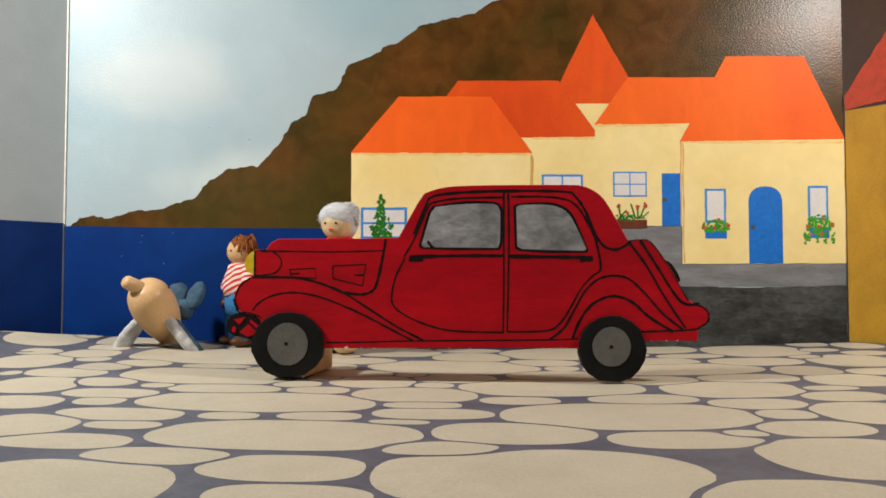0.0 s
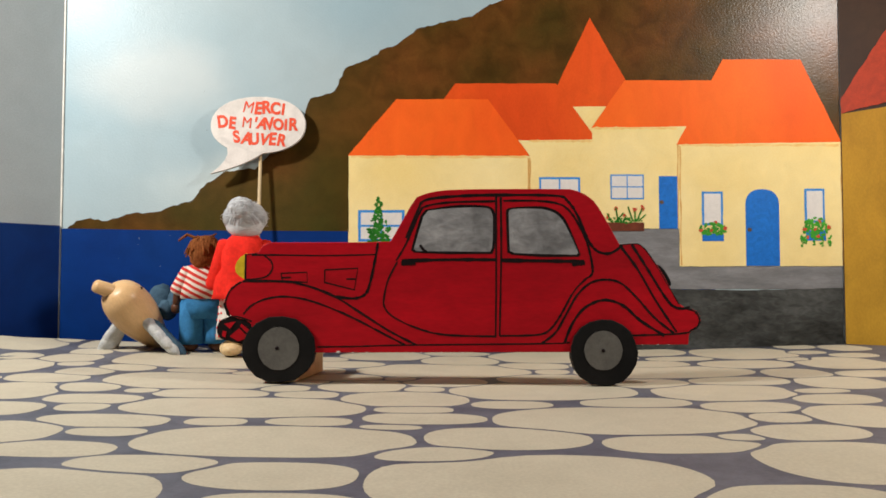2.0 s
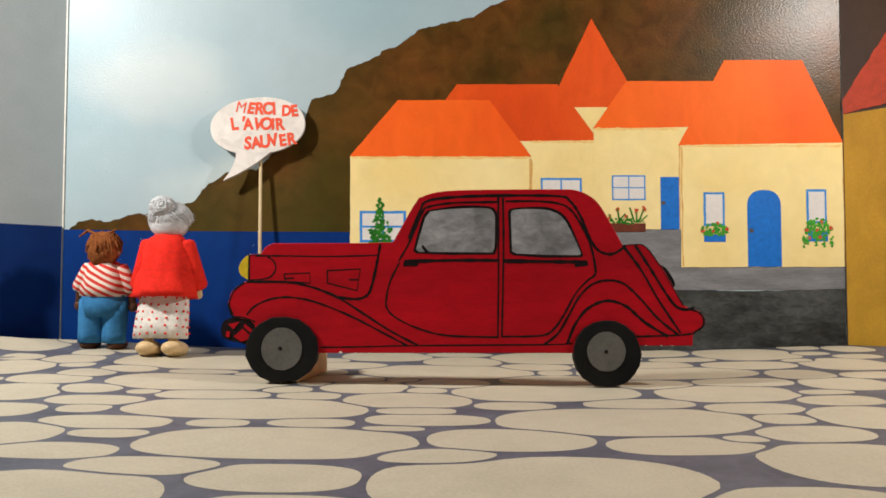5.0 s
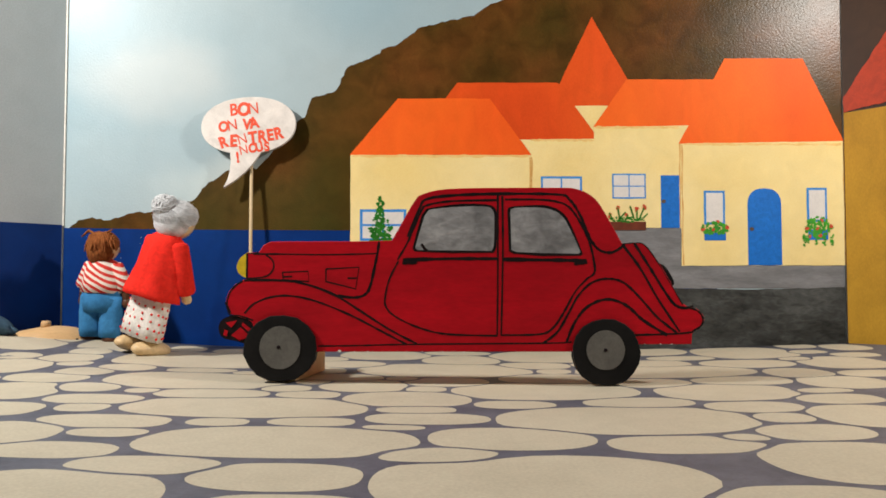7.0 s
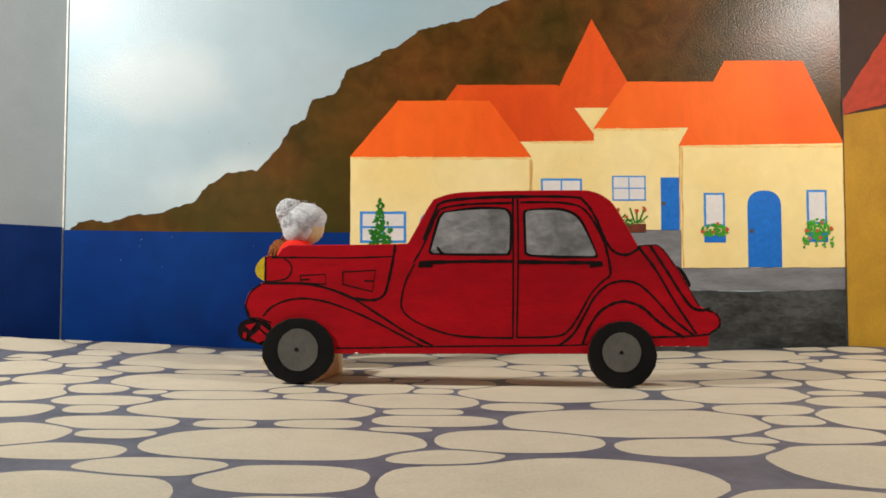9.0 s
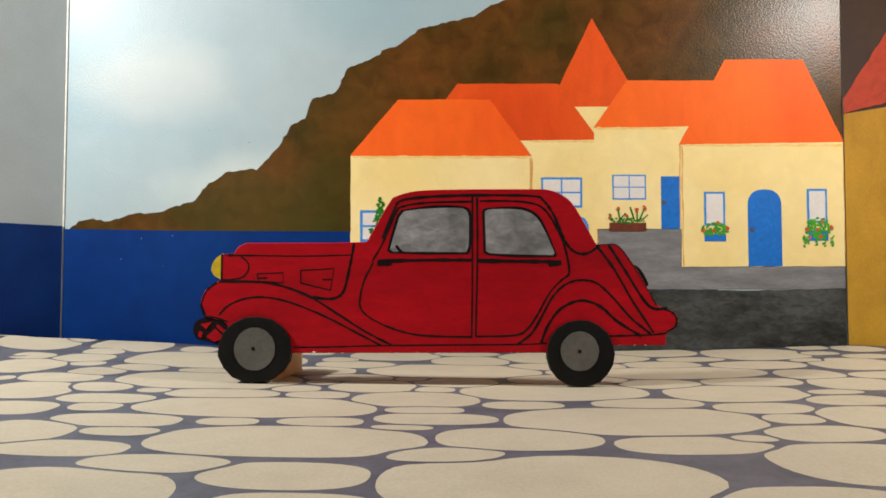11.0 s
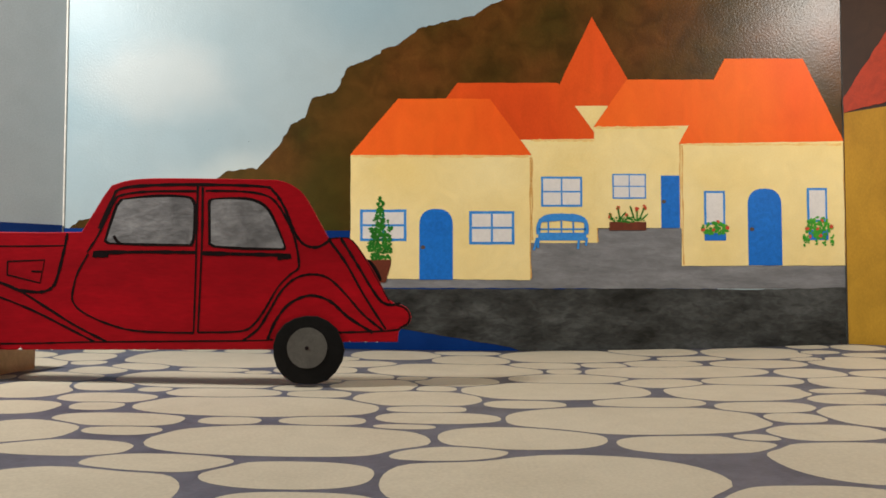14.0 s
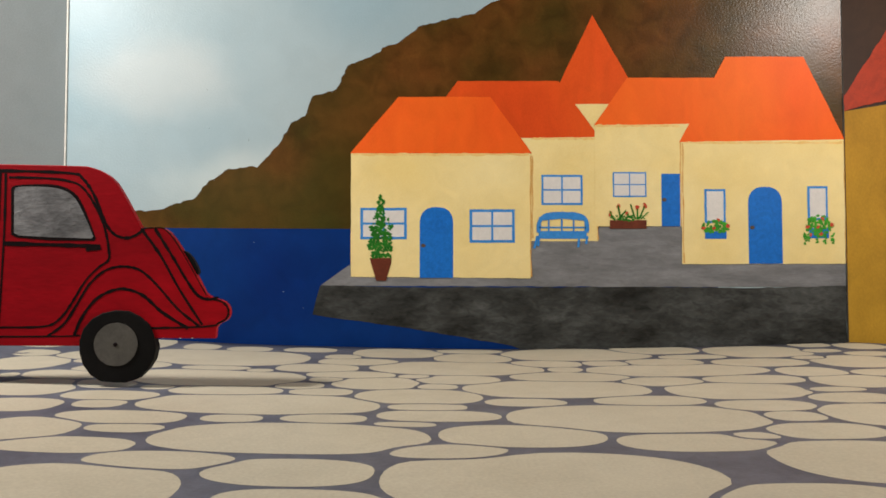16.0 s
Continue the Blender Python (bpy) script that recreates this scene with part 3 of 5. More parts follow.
left_panel = side_panel("side_panel", LEFT, 59, 0.3, "folded side panel with grey sky over blue sea")
def flat(pts, y0, y1):
    return slab(pts, y0, y1)
part("board", flat([(-0.20, BASE), (0, BASE), (0, TOP), (-0.20, TOP)], 0.0, 0.006), SKY_GREY, left_panel, "grey painted sky")
seaz = 0.0972
part("sea", flat([(-0.20, BASE), (-0.0005, BASE), (-0.0005, seaz), (-0.20, seaz - 0.002)], -0.0003, 0.0001), SEA, left_panel, "deep blue painted sea")
right_panel = side_panel("side_panel", RIGHT, -47, 0.3, "folded side panel with an ochre house wall")
part("board", flat([(0, BASE), (0.22, BASE), (0.22, TOP), (0, TOP)], 0.0, 0.006), UMBER, right_panel, "dark brown painted hillside")
eave = 0.1850
part("house_wall", flat([(0.0005, BASE), (0.22, BASE), (0.22, eave + 0.002), (0.0005, eave)], -0.0003, 0.0001), OCHRE, right_panel, "ochre painted house wall")
part("roof", flat(ragged([(0.0005, eave), (0.005, eave + 0.001), (0.022, eave + 0.003), (0.2, eave + 0.006), (0.2, eave + 0.10), (0.06, eave + 0.10), (0.0005, eave + 0.012)], 0.0005, 0.004, 4), -0.0006, -0.0002), DARK_ROOF, right_panel, "dark red painted roof edge")


# ---- the floor board with its painted stones ----
floor = empty("floor", "cream painted paving stones with lavender joints on a board", "floor", "structure")


def floor_board():
    bm = bmesh.new()
    nx, ny, x0, x1, y0 = 80, 16, -0.42, 0.42, 0.15
    def corner(i, j, d):
        x = x0 + (x1 - x0) * i / nx
        y = y0 + (far_edge(x) - y0) * j / ny
        return bm.verts.new((x, y, lift(x, y) - d))
    grid = [[[corner(i, j, d) for j in range(ny + 1)] for i in range(nx + 1)] for d in (0, 0.0035)]
    for i in range(nx):
        for j in range(ny):
            for k in (0, 1):
                q = (grid[k][i][j], grid[k][i + 1][j], grid[k][i + 1][j + 1], grid[k][i][j + 1])
                bm.faces.new(q if k == 0 else q[::-1]).smooth = True
    for k, line in ((0, [(i, 0) for i in range(nx + 1)]), (1, [(nx, j) for j in range(ny + 1)]), (0, [(nx - i, ny) for i in range(nx + 1)]), (0, [(0, ny - j) for j in range(ny + 1)])):
        for a, b in zip(line, line[1:]):
            bm.faces.new((grid[0][a[0]][a[1]], grid[1][a[0]][a[1]], grid[1][b[0]][b[1]], grid[0][b[0]][b[1]]))
    part("board", bm, JOINT, floor, "lavender-grey painted board")


floor_board()
STONES = []
# rows of stones from the front to the back: centre and half-widths, in metres
STONES += [(-0.1014, 0.1808, 0.0322, 0.0267), (-0.0370, 0.1775, 0.0223, 0.0103), (0.0315, 0.2002, 0.0502, 0.0295), (0.0964, 0.1807, 0.0281, 0.0152), (0.1334, 0.2188, 0.0303, 0.0251)]
STONES += [(-0.0858, 0.2133, 0.0231, 0.0102), (-0.0444, 0.2038, 0.0250, 0.0141), (0.0026, 0.2289, 0.0204, 0.0101), (-0.1234, 0.2286, 0.0236, 0.0106), (-0.1486, 0.2484, 0.0189, 0.0197), (-0.0523, 0.2455, 0.0488, 0.0229), (0.0280, 0.2528, 0.0304, 0.0175)]
STONES += [(0.0872, 0.2432, 0.0276, 0.0128), (0.1114, 0.2518, 0.0087, 0.0060), (0.1402, 0.2585, 0.0212, 0.0133), (-0.1138, 0.2537, 0.0148, 0.0070), (-0.1244, 0.2723, 0.0253, 0.0120), (-0.0820, 0.2744, 0.0121, 0.0072), (-0.0468, 0.2781, 0.0173, 0.0085), (-0.0148, 0.2691, 0.0124, 0.0045)]
STONES += [(-0.0019, 0.2862, 0.0256, 0.0113), (0.0781, 0.2847, 0.0527, 0.0273), (0.1411, 0.2845, 0.0127, 0.0097), (0.1777, 0.2848, 0.0223, 0.0233), (-0.1751, 0.2893, 0.0176, 0.0145), (-0.1446, 0.2971, 0.0107, 0.0095), (-0.0787, 0.3057, 0.0524, 0.0235), (-0.0065, 0.3049, 0.0175, 0.0083)]
STONES += [(-0.0114, 0.3305, 0.0303, 0.0203), (0.0371, 0.3178, 0.0189, 0.0097), (0.0940, 0.3219, 0.0256, 0.0126), (0.1407, 0.3077, 0.0213, 0.0126), (0.1868, 0.3221, 0.0195, 0.0129), (-0.0585, 0.3388, 0.0155, 0.0103)]
STONES += [(0.0567, 0.3553, 0.0475, 0.0267), (0.1443, 0.3469, 0.0348, 0.0247), (-0.0349, 0.3685, 0.0232, 0.0206), (-0.0029, 0.3596, 0.0108, 0.0089), (-0.0723, 0.3556, 0.0126, 0.0104), (0.1919, 0.3445, 0.0145, 0.0070)]
STONES += [(-0.0617, 0.3779, 0.0099, 0.0088), (-0.0518, 0.3963, 0.0254, 0.0141), (0.0081, 0.3837, 0.0238, 0.0163), (-0.0154, 0.3937, 0.0099, 0.0075), (0.0708, 0.3964, 0.0342, 0.0183), (0.1172, 0.3772, 0.0219, 0.0153)]
STONES += [(0.1676, 0.3796, 0.0268, 0.0152), (0.2155, 0.3670, 0.0223, 0.0210), (0.0087, 0.4306, 0.0547, 0.0307), (-0.0746, 0.4213, 0.0247, 0.0183), (0.0740, 0.4259, 0.0121, 0.0112)]
STONES += [(0.1375, 0.4197, 0.0552, 0.0258), (0.2103, 0.4035, 0.0185, 0.0191), (0.2476, 0.3936, 0.0186, 0.0129), (0.0663, 0.4528, 0.0230, 0.0169), (0.1050, 0.4534, 0.0155, 0.0125)]
STONES += [(0.1424, 0.4554, 0.0250, 0.0180), (0.2003, 0.4461, 0.0295, 0.0195), (0.2585, 0.4404, 0.0258, 0.0297), (-0.0546, 0.4541, 0.0262, 0.0171), (-0.0679, 0.4791, 0.0125, 0.0126), (0.0205, 0.4819, 0.0269, 0.0257), (-0.0325, 0.5067, 0.0327, 0.0284), (0.0940, 0.5035, 0.0539, 0.0360)]
STONES += [(0.1707, 0.4813, 0.0231, 0.0123), (0.2239, 0.5032, 0.0358, 0.0344), (0.2419, 0.4635, 0.0124, 0.0097), (0.1559, 0.5236, 0.0333, 0.0255), (0.0194, 0.5224, 0.0258, 0.0132)]
STONES += [(-0.0965, 0.5152, 0.0196, 0.0146), (0.2774, 0.5337, 0.0146, 0.0145), (0.3056, 0.5168, 0.0161, 0.0202), (0.0908, 0.5510, 0.0295, 0.0124), (0.2659, 0.4978, 0.0144, 0.0111), (0.2875, 0.4743, 0.0151, 0.0128)]
STONES += [(-0.3035, 0.5267, 0.0164, 0.0190), (-0.2629, 0.5183, 0.0111, 0.0188), (-0.2200, 0.5053, 0.0261, 0.0297), (-0.1737, 0.5096, 0.0122, 0.0171), (-0.1397, 0.5087, 0.0163, 0.0173), (-0.2781, 0.4917, 0.0256, 0.0288), (-0.2254, 0.4767, 0.0139, 0.0161), (-0.2568, 0.4449, 0.0125, 0.0138)]
STONES += [(-0.2250, 0.4449, 0.0177, 0.0204), (-0.1441, 0.4596, 0.0572, 0.0405), (-0.2385, 0.4060, 0.0212, 0.0304), (-0.2118, 0.4232, 0.0105, 0.0104), (-0.1764, 0.4155, 0.0169, 0.0147), (-0.1909, 0.3948, 0.0153, 0.0152), (-0.1323, 0.4112, 0.0202, 0.0101), (-0.1058, 0.4048, 0.0084, 0.0077)]
STONES += [(-0.1985, 0.3691, 0.0208, 0.0150), (-0.2222, 0.3604, 0.0052, 0.0075), (-0.1218, 0.3757, 0.0488, 0.0290), (-0.1666, 0.3449, 0.0164, 0.0133), (-0.1913, 0.3306, 0.0205, 0.0233), (-0.1372, 0.3403, 0.0084, 0.0069), (-0.1038, 0.3366, 0.0273, 0.0136), (-0.1484, 0.3156, 0.0211, 0.0124)]


def paving():
    rnd = random.Random(4)
    for i, (cx, cy, rx, ry) in enumerate(STONES):
        n = 44 if rx > 0.02 else 30
        near = [s for k, s in enumerate(STONES) if k != i and abs(s[0] - cx) < rx + s[2] and abs(s[1] - cy) < ry + s[3]]
        ring, ph = [], rnd.uniform(0, 6)
        for k in range(n):
            a = 2 * math.pi * k / n
            ca, sa = math.cos(a), math.sin(a)
            ex = 0.80 + 0.05 * math.sin(a * 2 + ph)
            u, v = math.copysign(abs(ca) ** ex, ca), math.copysign(abs(sa) ** ex, sa)
            s = 0.995 + 0.015 * math.sin(3 * a + ph)
            for ox, oy, qx, qy in near:
                for _ in range(30):
                    px, py = cx + u * rx * s, cy + v * ry * s
                    if math.hypot((px - ox) / qx, (py - oy) / qy) > math.hypot(u, v) * s * 0.9 + 0.1 + 0.0019 / min(ry, qy) * 0.5 or s < 0.6:
                        break
                    s *= 0.985
            ring.append((cx + u * rx * s, cy + v * ry * s))
        ring = [((p[0] + q[0] * 2 + r[0]) / 4, min(far_edge(q[0]) - 0.001, (p[1] + q[1] * 2 + r[1]) / 4)) for p, q, r in zip(ring[-1:] + ring[:-1], ring, ring[1:] + ring[:1])]
        bm = bmesh.new()
        h = 0.00006
        cy = min(cy, max(y for _, y in ring) - 0.002)

        def at(x, y, d):
            return bm.verts.new((x, y, lift(x, y) + d))
        top = [at(x, y, h) for x, y in ring]
        lip = [at(x, y, h) for x, y in ring]
        low = [at(x, y, -0.0002) for x, y in ring]
        mids = [at(cx + (x - cx) * 0.5, cy + (y - cy) * 0.5, h) for x, y in ring]
        c = at(cx, cy, h)
        for k in range(n):
            j = (k + 1) % n
            for q in ((top[k], top[j], mids[j], mids[k]), (mids[k], mids[j], c)):
                bm.faces.new(q).smooth = True
            bm.faces.new((low[k], low[j], lip[j], lip[k]))
        part("stone", bm, STONE, floor)


paving()

# ---- the car: a painted plywood cut-out on a block ----
car = empty("toy_car", "dark red painted plywood cut-out of an old saloon car", "toy car")
FACE, BACK = -0.0025, 0.0025


def coat(name, pts, level, mat, parent, label=""):
    y = FACE - 0.00008 * level
    return part(name, slab(pts, y, FACE - 0.00008 * (level - 1) + 0.00002), mat, parent, label)


def line(name, pts, width, level=1, steps=6, parent=None, seed=0):
    return part(name, ribbon(smooth(pts, steps=steps), width * 0.84, FACE - 0.00008 * level, FACE + 0.0001, wobble=0.30, seed=seed), BLACK, parent or body)


outline = [(-0.06578, 0.01662), (0.06907, 0.01661), (0.10432, 0.02047), (0.13149, 0.02047), (0.13185, 0.02553)] + smooth([(0.13306, 0.02732), (0.13728, 0.03000), (0.13823, 0.03417), (0.13559, 0.03834), (0.12933, 0.04043)], steps=4) + \
    smooth([(0.12636, 0.04252), (0.11962, 0.05537), (0.11166, 0.06796), (0.10691, 0.07306), (0.10182, 0.07396), (0.09551, 0.07336)], steps=4) + smooth([(0.09433, 0.07546), (0.08456, 0.09290), (0.07890, 0.09893), (0.07140, 0.10225), (0.06148, 0.10285), (0.01487, 0.10255), (-0.00257, 0.10134), (-0.01218, 0.09832)], steps=4) + \
    smooth([(-0.01578, 0.09290), (-0.02416, 0.07786), (-0.02595, 0.07485)], steps=3) + [(-0.04214, 0.07440), (-0.08922, 0.07425)] + smooth([(-0.09310, 0.07245), (-0.09547, 0.06885)], steps=3) + [(-0.10175, 0.06825), (-0.10193, 0.05478)] + \
    smooth([(-0.10432, 0.05388), (-0.10996, 0.04969), (-0.11258, 0.04253), (-0.11043, 0.03656)], steps=4) + smooth([(-0.10623, 0.03477), (-0.09873, 0.03179), (-0.09715, 0.02167)], steps=3)
body = part("body", slab(outline, FACE, BACK), RED, car, "dark red painted plywood body")
bev = body.modifiers.new("worn_edge", "BEVEL")
bev.width, bev.segments, bev.limit_method, bev.angle_limit = 0.0004, 2, "ANGLE", radians(50)
headlamp = part("headlamp", slab(smooth([(-0.10146, 0.06855), (-0.10503, 0.06585), (-0.10708, 0.06136), (-0.10585, 0.05747), (-0.10163, 0.05478)], steps=5), FACE, BACK), YELLOW, car, "yellow painted headlamp")
bumper = part("bumper", slab(smooth([(-0.09816, 0.03477), (-0.10624, 0.03596), (-0.11428, 0.03358), (-0.11632, 0.02852), (-0.11418, 0.02405), (-0.10760, 0.02227), (-0.09804, 0.02108)], True, 4), FACE + 0.0004, BACK - 0.0005), BLACK, car, "black painted front bumper")
coat("bumper_patch", [(-0.11247, 0.03179), (-0.10651, 0.03298), (-0.10946, 0.02911)], 1.2, RED, bumper, "red patch")
coat("bumper_patch", [(-0.10942, 0.02524), (-0.10468, 0.02941), (-0.09956, 0.02465), (-0.10521, 0.02256)], 1.2, RED, bumper, "red patch")
coat("bumper_patch", [(-0.11303, 0.02822), (-0.11123, 0.02762), (-0.11180, 0.02465), (-0.11360, 0.02554)], 1.2, RED, bumper, "red patch")
coat("bumper_patch", [(-0.10351, 0.03179), (-0.09930, 0.02851), (-0.10018, 0.02673), (-0.10409, 0.03030)], 1.2, RED, bumper, "red patch")
spare = part("spare_wheel", slab(smooth([(0.11370, 0.06256), (0.11729, 0.06196), (0.12084, 0.05747), (0.12288, 0.05208), (0.11898, 0.05148), (0.11515, 0.05747)], True, 4), FACE + 0.0006, BACK - 0.0006), TYRE, car, "black spare wheel on the tail")
tail = line("bumper_shadow", [(0.12365, 0.04073), (0.12722, 0.03924), (0.13262, 0.04043)], 0.0016)


def wheel(hub, cx, cz, rx, rz, rim, n, seed):
    """A slightly uneven cut-out wheel: black tyre, grey rim, dark hub."""
    rnd = random.Random(seed)
    pts = [(cx + rx * (1 + rnd.uniform(-0.022, 0.012)) * math.cos(2 * math.pi * k / n), cz + rz * (1 + rnd.uniform(-0.022, 0.012)) * math.sin(2 * math.pi * k / n)) for k in range(n)]
    low = min(z for _, z in pts)
    pts = [(x, max(z, low + 0.0006)) for x, z in pts]
    w = part("wheel", slab(pts, FACE - 0.0018, BACK), TYRE, car, "black painted plywood wheel")
    m = w.modifiers.new("worn_edge", "BEVEL")
    m.width, m.segments, m.limit_method, m.angle_limit = 0.0004, 2, "ANGLE", radians(50)
    ring = [(rim[0] + rim[2] * (1 + rnd.uniform(-0.012, 0.012)) * math.cos(t), rim[1] + rim[3] * (1 + rnd.uniform(-0.012, 0.012)) * math.sin(t)) for t in [k * math.pi / 16 for k in range(32)]]
    part("rim", slab(ring, FACE - 0.0021, FACE - 0.0017), RIM, w, "grey painted rim")
    bm = bmesh.new()
    blob(bm, (hub[0], FACE - 0.0022, hub[1]), (0.0010, 0.0003, 0.0010), seg=12, rings=8)
    part("hub", bm, BLACK, w, "small dark nail head")


wheel((-0.08440, 0.01920), -0.08369, 0.01840, 0.01932, 0.01768, (-0.08370, 0.01900, 0.01060, 0.01110), 17, 1)
wheel((0.08570, 0.01760), 0.08638, 0.01631, 0.01783, 0.01783, (0.08585, 0.01760, 0.01000, 0.01030), 19, 2)

block = bmesh.new()
bmesh.ops.create_cube(block, size=1.0, matrix=Matrix.Translation((-0.0802, 0.0250, 0.0115)) @ Matrix.Rotation(radians(-11), 4, "Z") @ Matrix.Diagonal((0.0165, 0.044, 0.022, 1)))
bmesh.ops.bevel(block, geom=block.edges[:], offset=0.0006, segments=2, affect="EDGES")
part("support_block", block, PLY, car, "bare wooden block behind the wheel")


def car_window(pts, grow, label):
    cx, cz = sum(p[0] for p in pts) / len(pts), sum(p[1] for p in pts) / len(pts)
    def grown(g):
        out = []
        for x, z in pts:
            d = math.hypot(x - cx, z - cz)
            out.append((cx + (x - cx) * (d + g) / d, cz + (z - cz) * (d + g) / d))
        return out
    w = coat("window", grown(grow), 1, BLACK, car, label)
    coat("pane", pts, 2, PANE, w, "grey brushed window pane")
    return w


wf = car_window(smooth([(-0.00617, 0.09109), (0.00585, 0.09245), (0.02147, 0.09290), (0.02657, 0.09169), (0.02807, 0.08808)], steps=3) + smooth([(0.02805, 0.08146), (0.02773, 0.07245), (0.02652, 0.06945)], steps=3) + [(0.00584, 0.06960), (-0.01215, 0.06975), (-0.01365, 0.07095)] + smooth([(-0.01156, 0.07846), (-0.00857, 0.08808)], steps=3), 0.0016, "black-framed front window")
wr = car_window(smooth([(0.03648, 0.08989), (0.03829, 0.09200), (0.05091, 0.09230), (0.05841, 0.09109), (0.06380, 0.08778), (0.06767, 0.08147), (0.07122, 0.07396), (0.07329, 0.06885)], steps=3) + [(0.07238, 0.06795), (0.05380, 0.06825), (0.03941, 0.06885), (0.03702, 0.07005)], 0.0016, "black-framed rear window")
part("wiper", ribbon([(-0.01035, 0.07305), (-0.00855, 0.07035), (-0.00705, 0.06945)], 0.0015, FACE - 0.00024, FACE - 0.00015), BLACK, wf, "black wiper")

# painted lines of doors, wings and vents
line("hood_line", [(-0.09845, 0.06765), (-0.08407, 0.06765), (-0.06009, 0.06735), (-0.03402, 0.06795)], 0.0010)
line("lamp_line", [(-0.10175, 0.06825), (-0.10193, 0.05478)], 0.0009, 1.2)
line("lamp_line", [(-0.09186, 0.06735), (-0.08824, 0.06406), (-0.08790, 0.05986), (-0.09176, 0.05597), (-0.10133, 0.05478)], 0.0009, 1.3)
line("wing_line", [(-0.10312, 0.05388), (-0.08396, 0.05388), (-0.07048, 0.05178), (-0.05549, 0.04611), ((-0.04200, 0.03775)), (-0.02703, 0.02821), (-0.01269, 0.02078)], 0.0014, 1.4)
line("wing_line", [(-0.10266, 0.03656), (-0.09822, 0.04133), (-0.08988, 0.04491), (-0.07942, 0.04581), (-0.06594, 0.04312), (-0.04797, 0.03596), (-0.03001, 0.02673), (-0.01806, 0.02048)], 0.0012, 1.2)
line("nose_line", [(-0.11258, 0.04253), (-0.11012, 0.03596), (-0.10534, 0.03537), (-0.09814, 0.03298)], 0.0012, 1.3)
line("vent_line", [(-0.08310, 0.05807), (-0.06963, 0.05867), (-0.06930, 0.05328), (-0.08247, 0.05418), (-0.08310, 0.05807)], 0.0007, steps=1)
line("vent_line", [(-0.08308, 0.05567), (-0.07799, 0.05597)], 0.0008, 1.3, 1)
line("vent_line", [(-0.06035, 0.05986), (-0.04299, 0.06076), (-0.04474, 0.04939), (-0.06032, 0.05328), (-0.06035, 0.05986)], 0.0008, steps=1)
line("vent_line", [(-0.04895, 0.05507), (-0.04416, 0.05507)], 0.0008, 1.3, 1)
line("cowl_line", [(-0.03254, 0.07425), (-0.03372, 0.06645), (-0.03697, 0.05149), (-0.03964, 0.04670), (-0.04502, 0.04491), (-0.05459, 0.04581)], 0.0017, 1.1)
line("pillar_line", [(-0.02293, 0.06466), (-0.01755, 0.07395), (-0.01067, 0.08989), (-0.00707, 0.09350), (0.00585, 0.09561), (0.02929, 0.09621)], 0.0013, 1.1)
line("roof_line", [(-0.01756, 0.07666), (-0.01157, 0.09109), ((-0.00797, 0.09651)), (0.00585, 0.09862), (0.02990, 0.09953), (0.06146, 0.09923), (0.06776, 0.09652), (0.07312, 0.08869), (0.07844, 0.07606), (0.08319, 0.07005), (0.08918, 0.06855), (0.09399, 0.07065), (0.09671, 0.07306)], 0.0017, 1.0)
line("door_line", [(0.02990, 0.09953), (0.02984, 0.07546), (0.02978, 0.05149), (0.02941, 0.02524)], 0.0012, 1.1)
line("door_line", [(0.03230, 0.09832), (0.03254, 0.07546), (0.03217, 0.05149), (0.03150, 0.02524)], 0.0012, 1.15)
line("belt_line", [(-0.01993, 0.06466), (0.00584, 0.06526), (0.02951, 0.06526)], 0.0022, 1.25)
line("belt_line", [(0.03221, 0.06496), (0.05378, 0.06466), (0.07656, 0.06436)], 0.0024, 1.25)
line("door_handle", [(-0.02023, 0.06346), (-0.01633, 0.06316), (-0.01274, 0.06346)], 0.0026, 1.5)
line("door_handle", [(0.06996, 0.06316), (0.07355, 0.06316), (0.07685, 0.06376)], 0.0028, 1.5)
line("door_line", [(-0.02233, 0.06406), (-0.02710, 0.05448), (-0.02917, 0.04551), (-0.02886, 0.04014), (-0.02406, 0.03507), (-0.01210, 0.02940), (0.00283, 0.02583), (0.02971, 0.02494)], 0.0011, 1.3)
line("door_line", [(0.03150, 0.02524), (0.05211, 0.02583), (0.05899, 0.02940), (0.06442, 0.03715), (0.07046, 0.04790), (0.07649, 0.05448), (0.08040, 0.05747), (0.08074, 0.06196), (0.07842, 0.07306), (0.07369, 0.08387), (0.06773, 0.09230), (0.06144, 0.09531), (0.05093, 0.09652), (0.03380, 0.09651)], 0.0013, 1.1)
line("sill_line", [(-0.06401, 0.01959), (-0.04193, 0.01989), (-0.01806, 0.02048), (0.05358, 0.02107), (0.06851, 0.02166)], 0.0009, 1.0)
line("wing_line", [(0.05358, 0.02107), (0.06107, 0.02702), (0.06680, 0.03655), (0.07225, 0.04611), (0.07917, 0.05268), (0.08727, 0.05477), (0.09564, 0.05298), (0.10396, 0.04551), (0.11342, 0.03476), (0.12379, 0.02642)], 0.0014, 1.2)
line("wing_line", [(0.06582, 0.02166), (0.06976, 0.03119), (0.07579, 0.03924), (0.08360, 0.04342), (0.09018, 0.04372), (0.09793, 0.04043), (0.10623, 0.03298), (0.11870, 0.02523)], 0.0017, 1.3)
line("tail_line", [(0.09581, 0.07246), (0.10469, 0.06046), (0.11411, 0.04401), (0.12529, 0.02702)], 0.0016, 1.1)
line("tail_line", [(0.10181, 0.07336), (0.10950, 0.06136), (0.11775, 0.04790), (0.12306, 0.04103), (0.12783, 0.03954)], 0.0016, 1.15)
line("tail_line", [(0.09630, 0.02523), (0.11034, 0.02553), (0.12528, 0.02612), (0.13246, 0.02702)], 0.0013, 1.0)
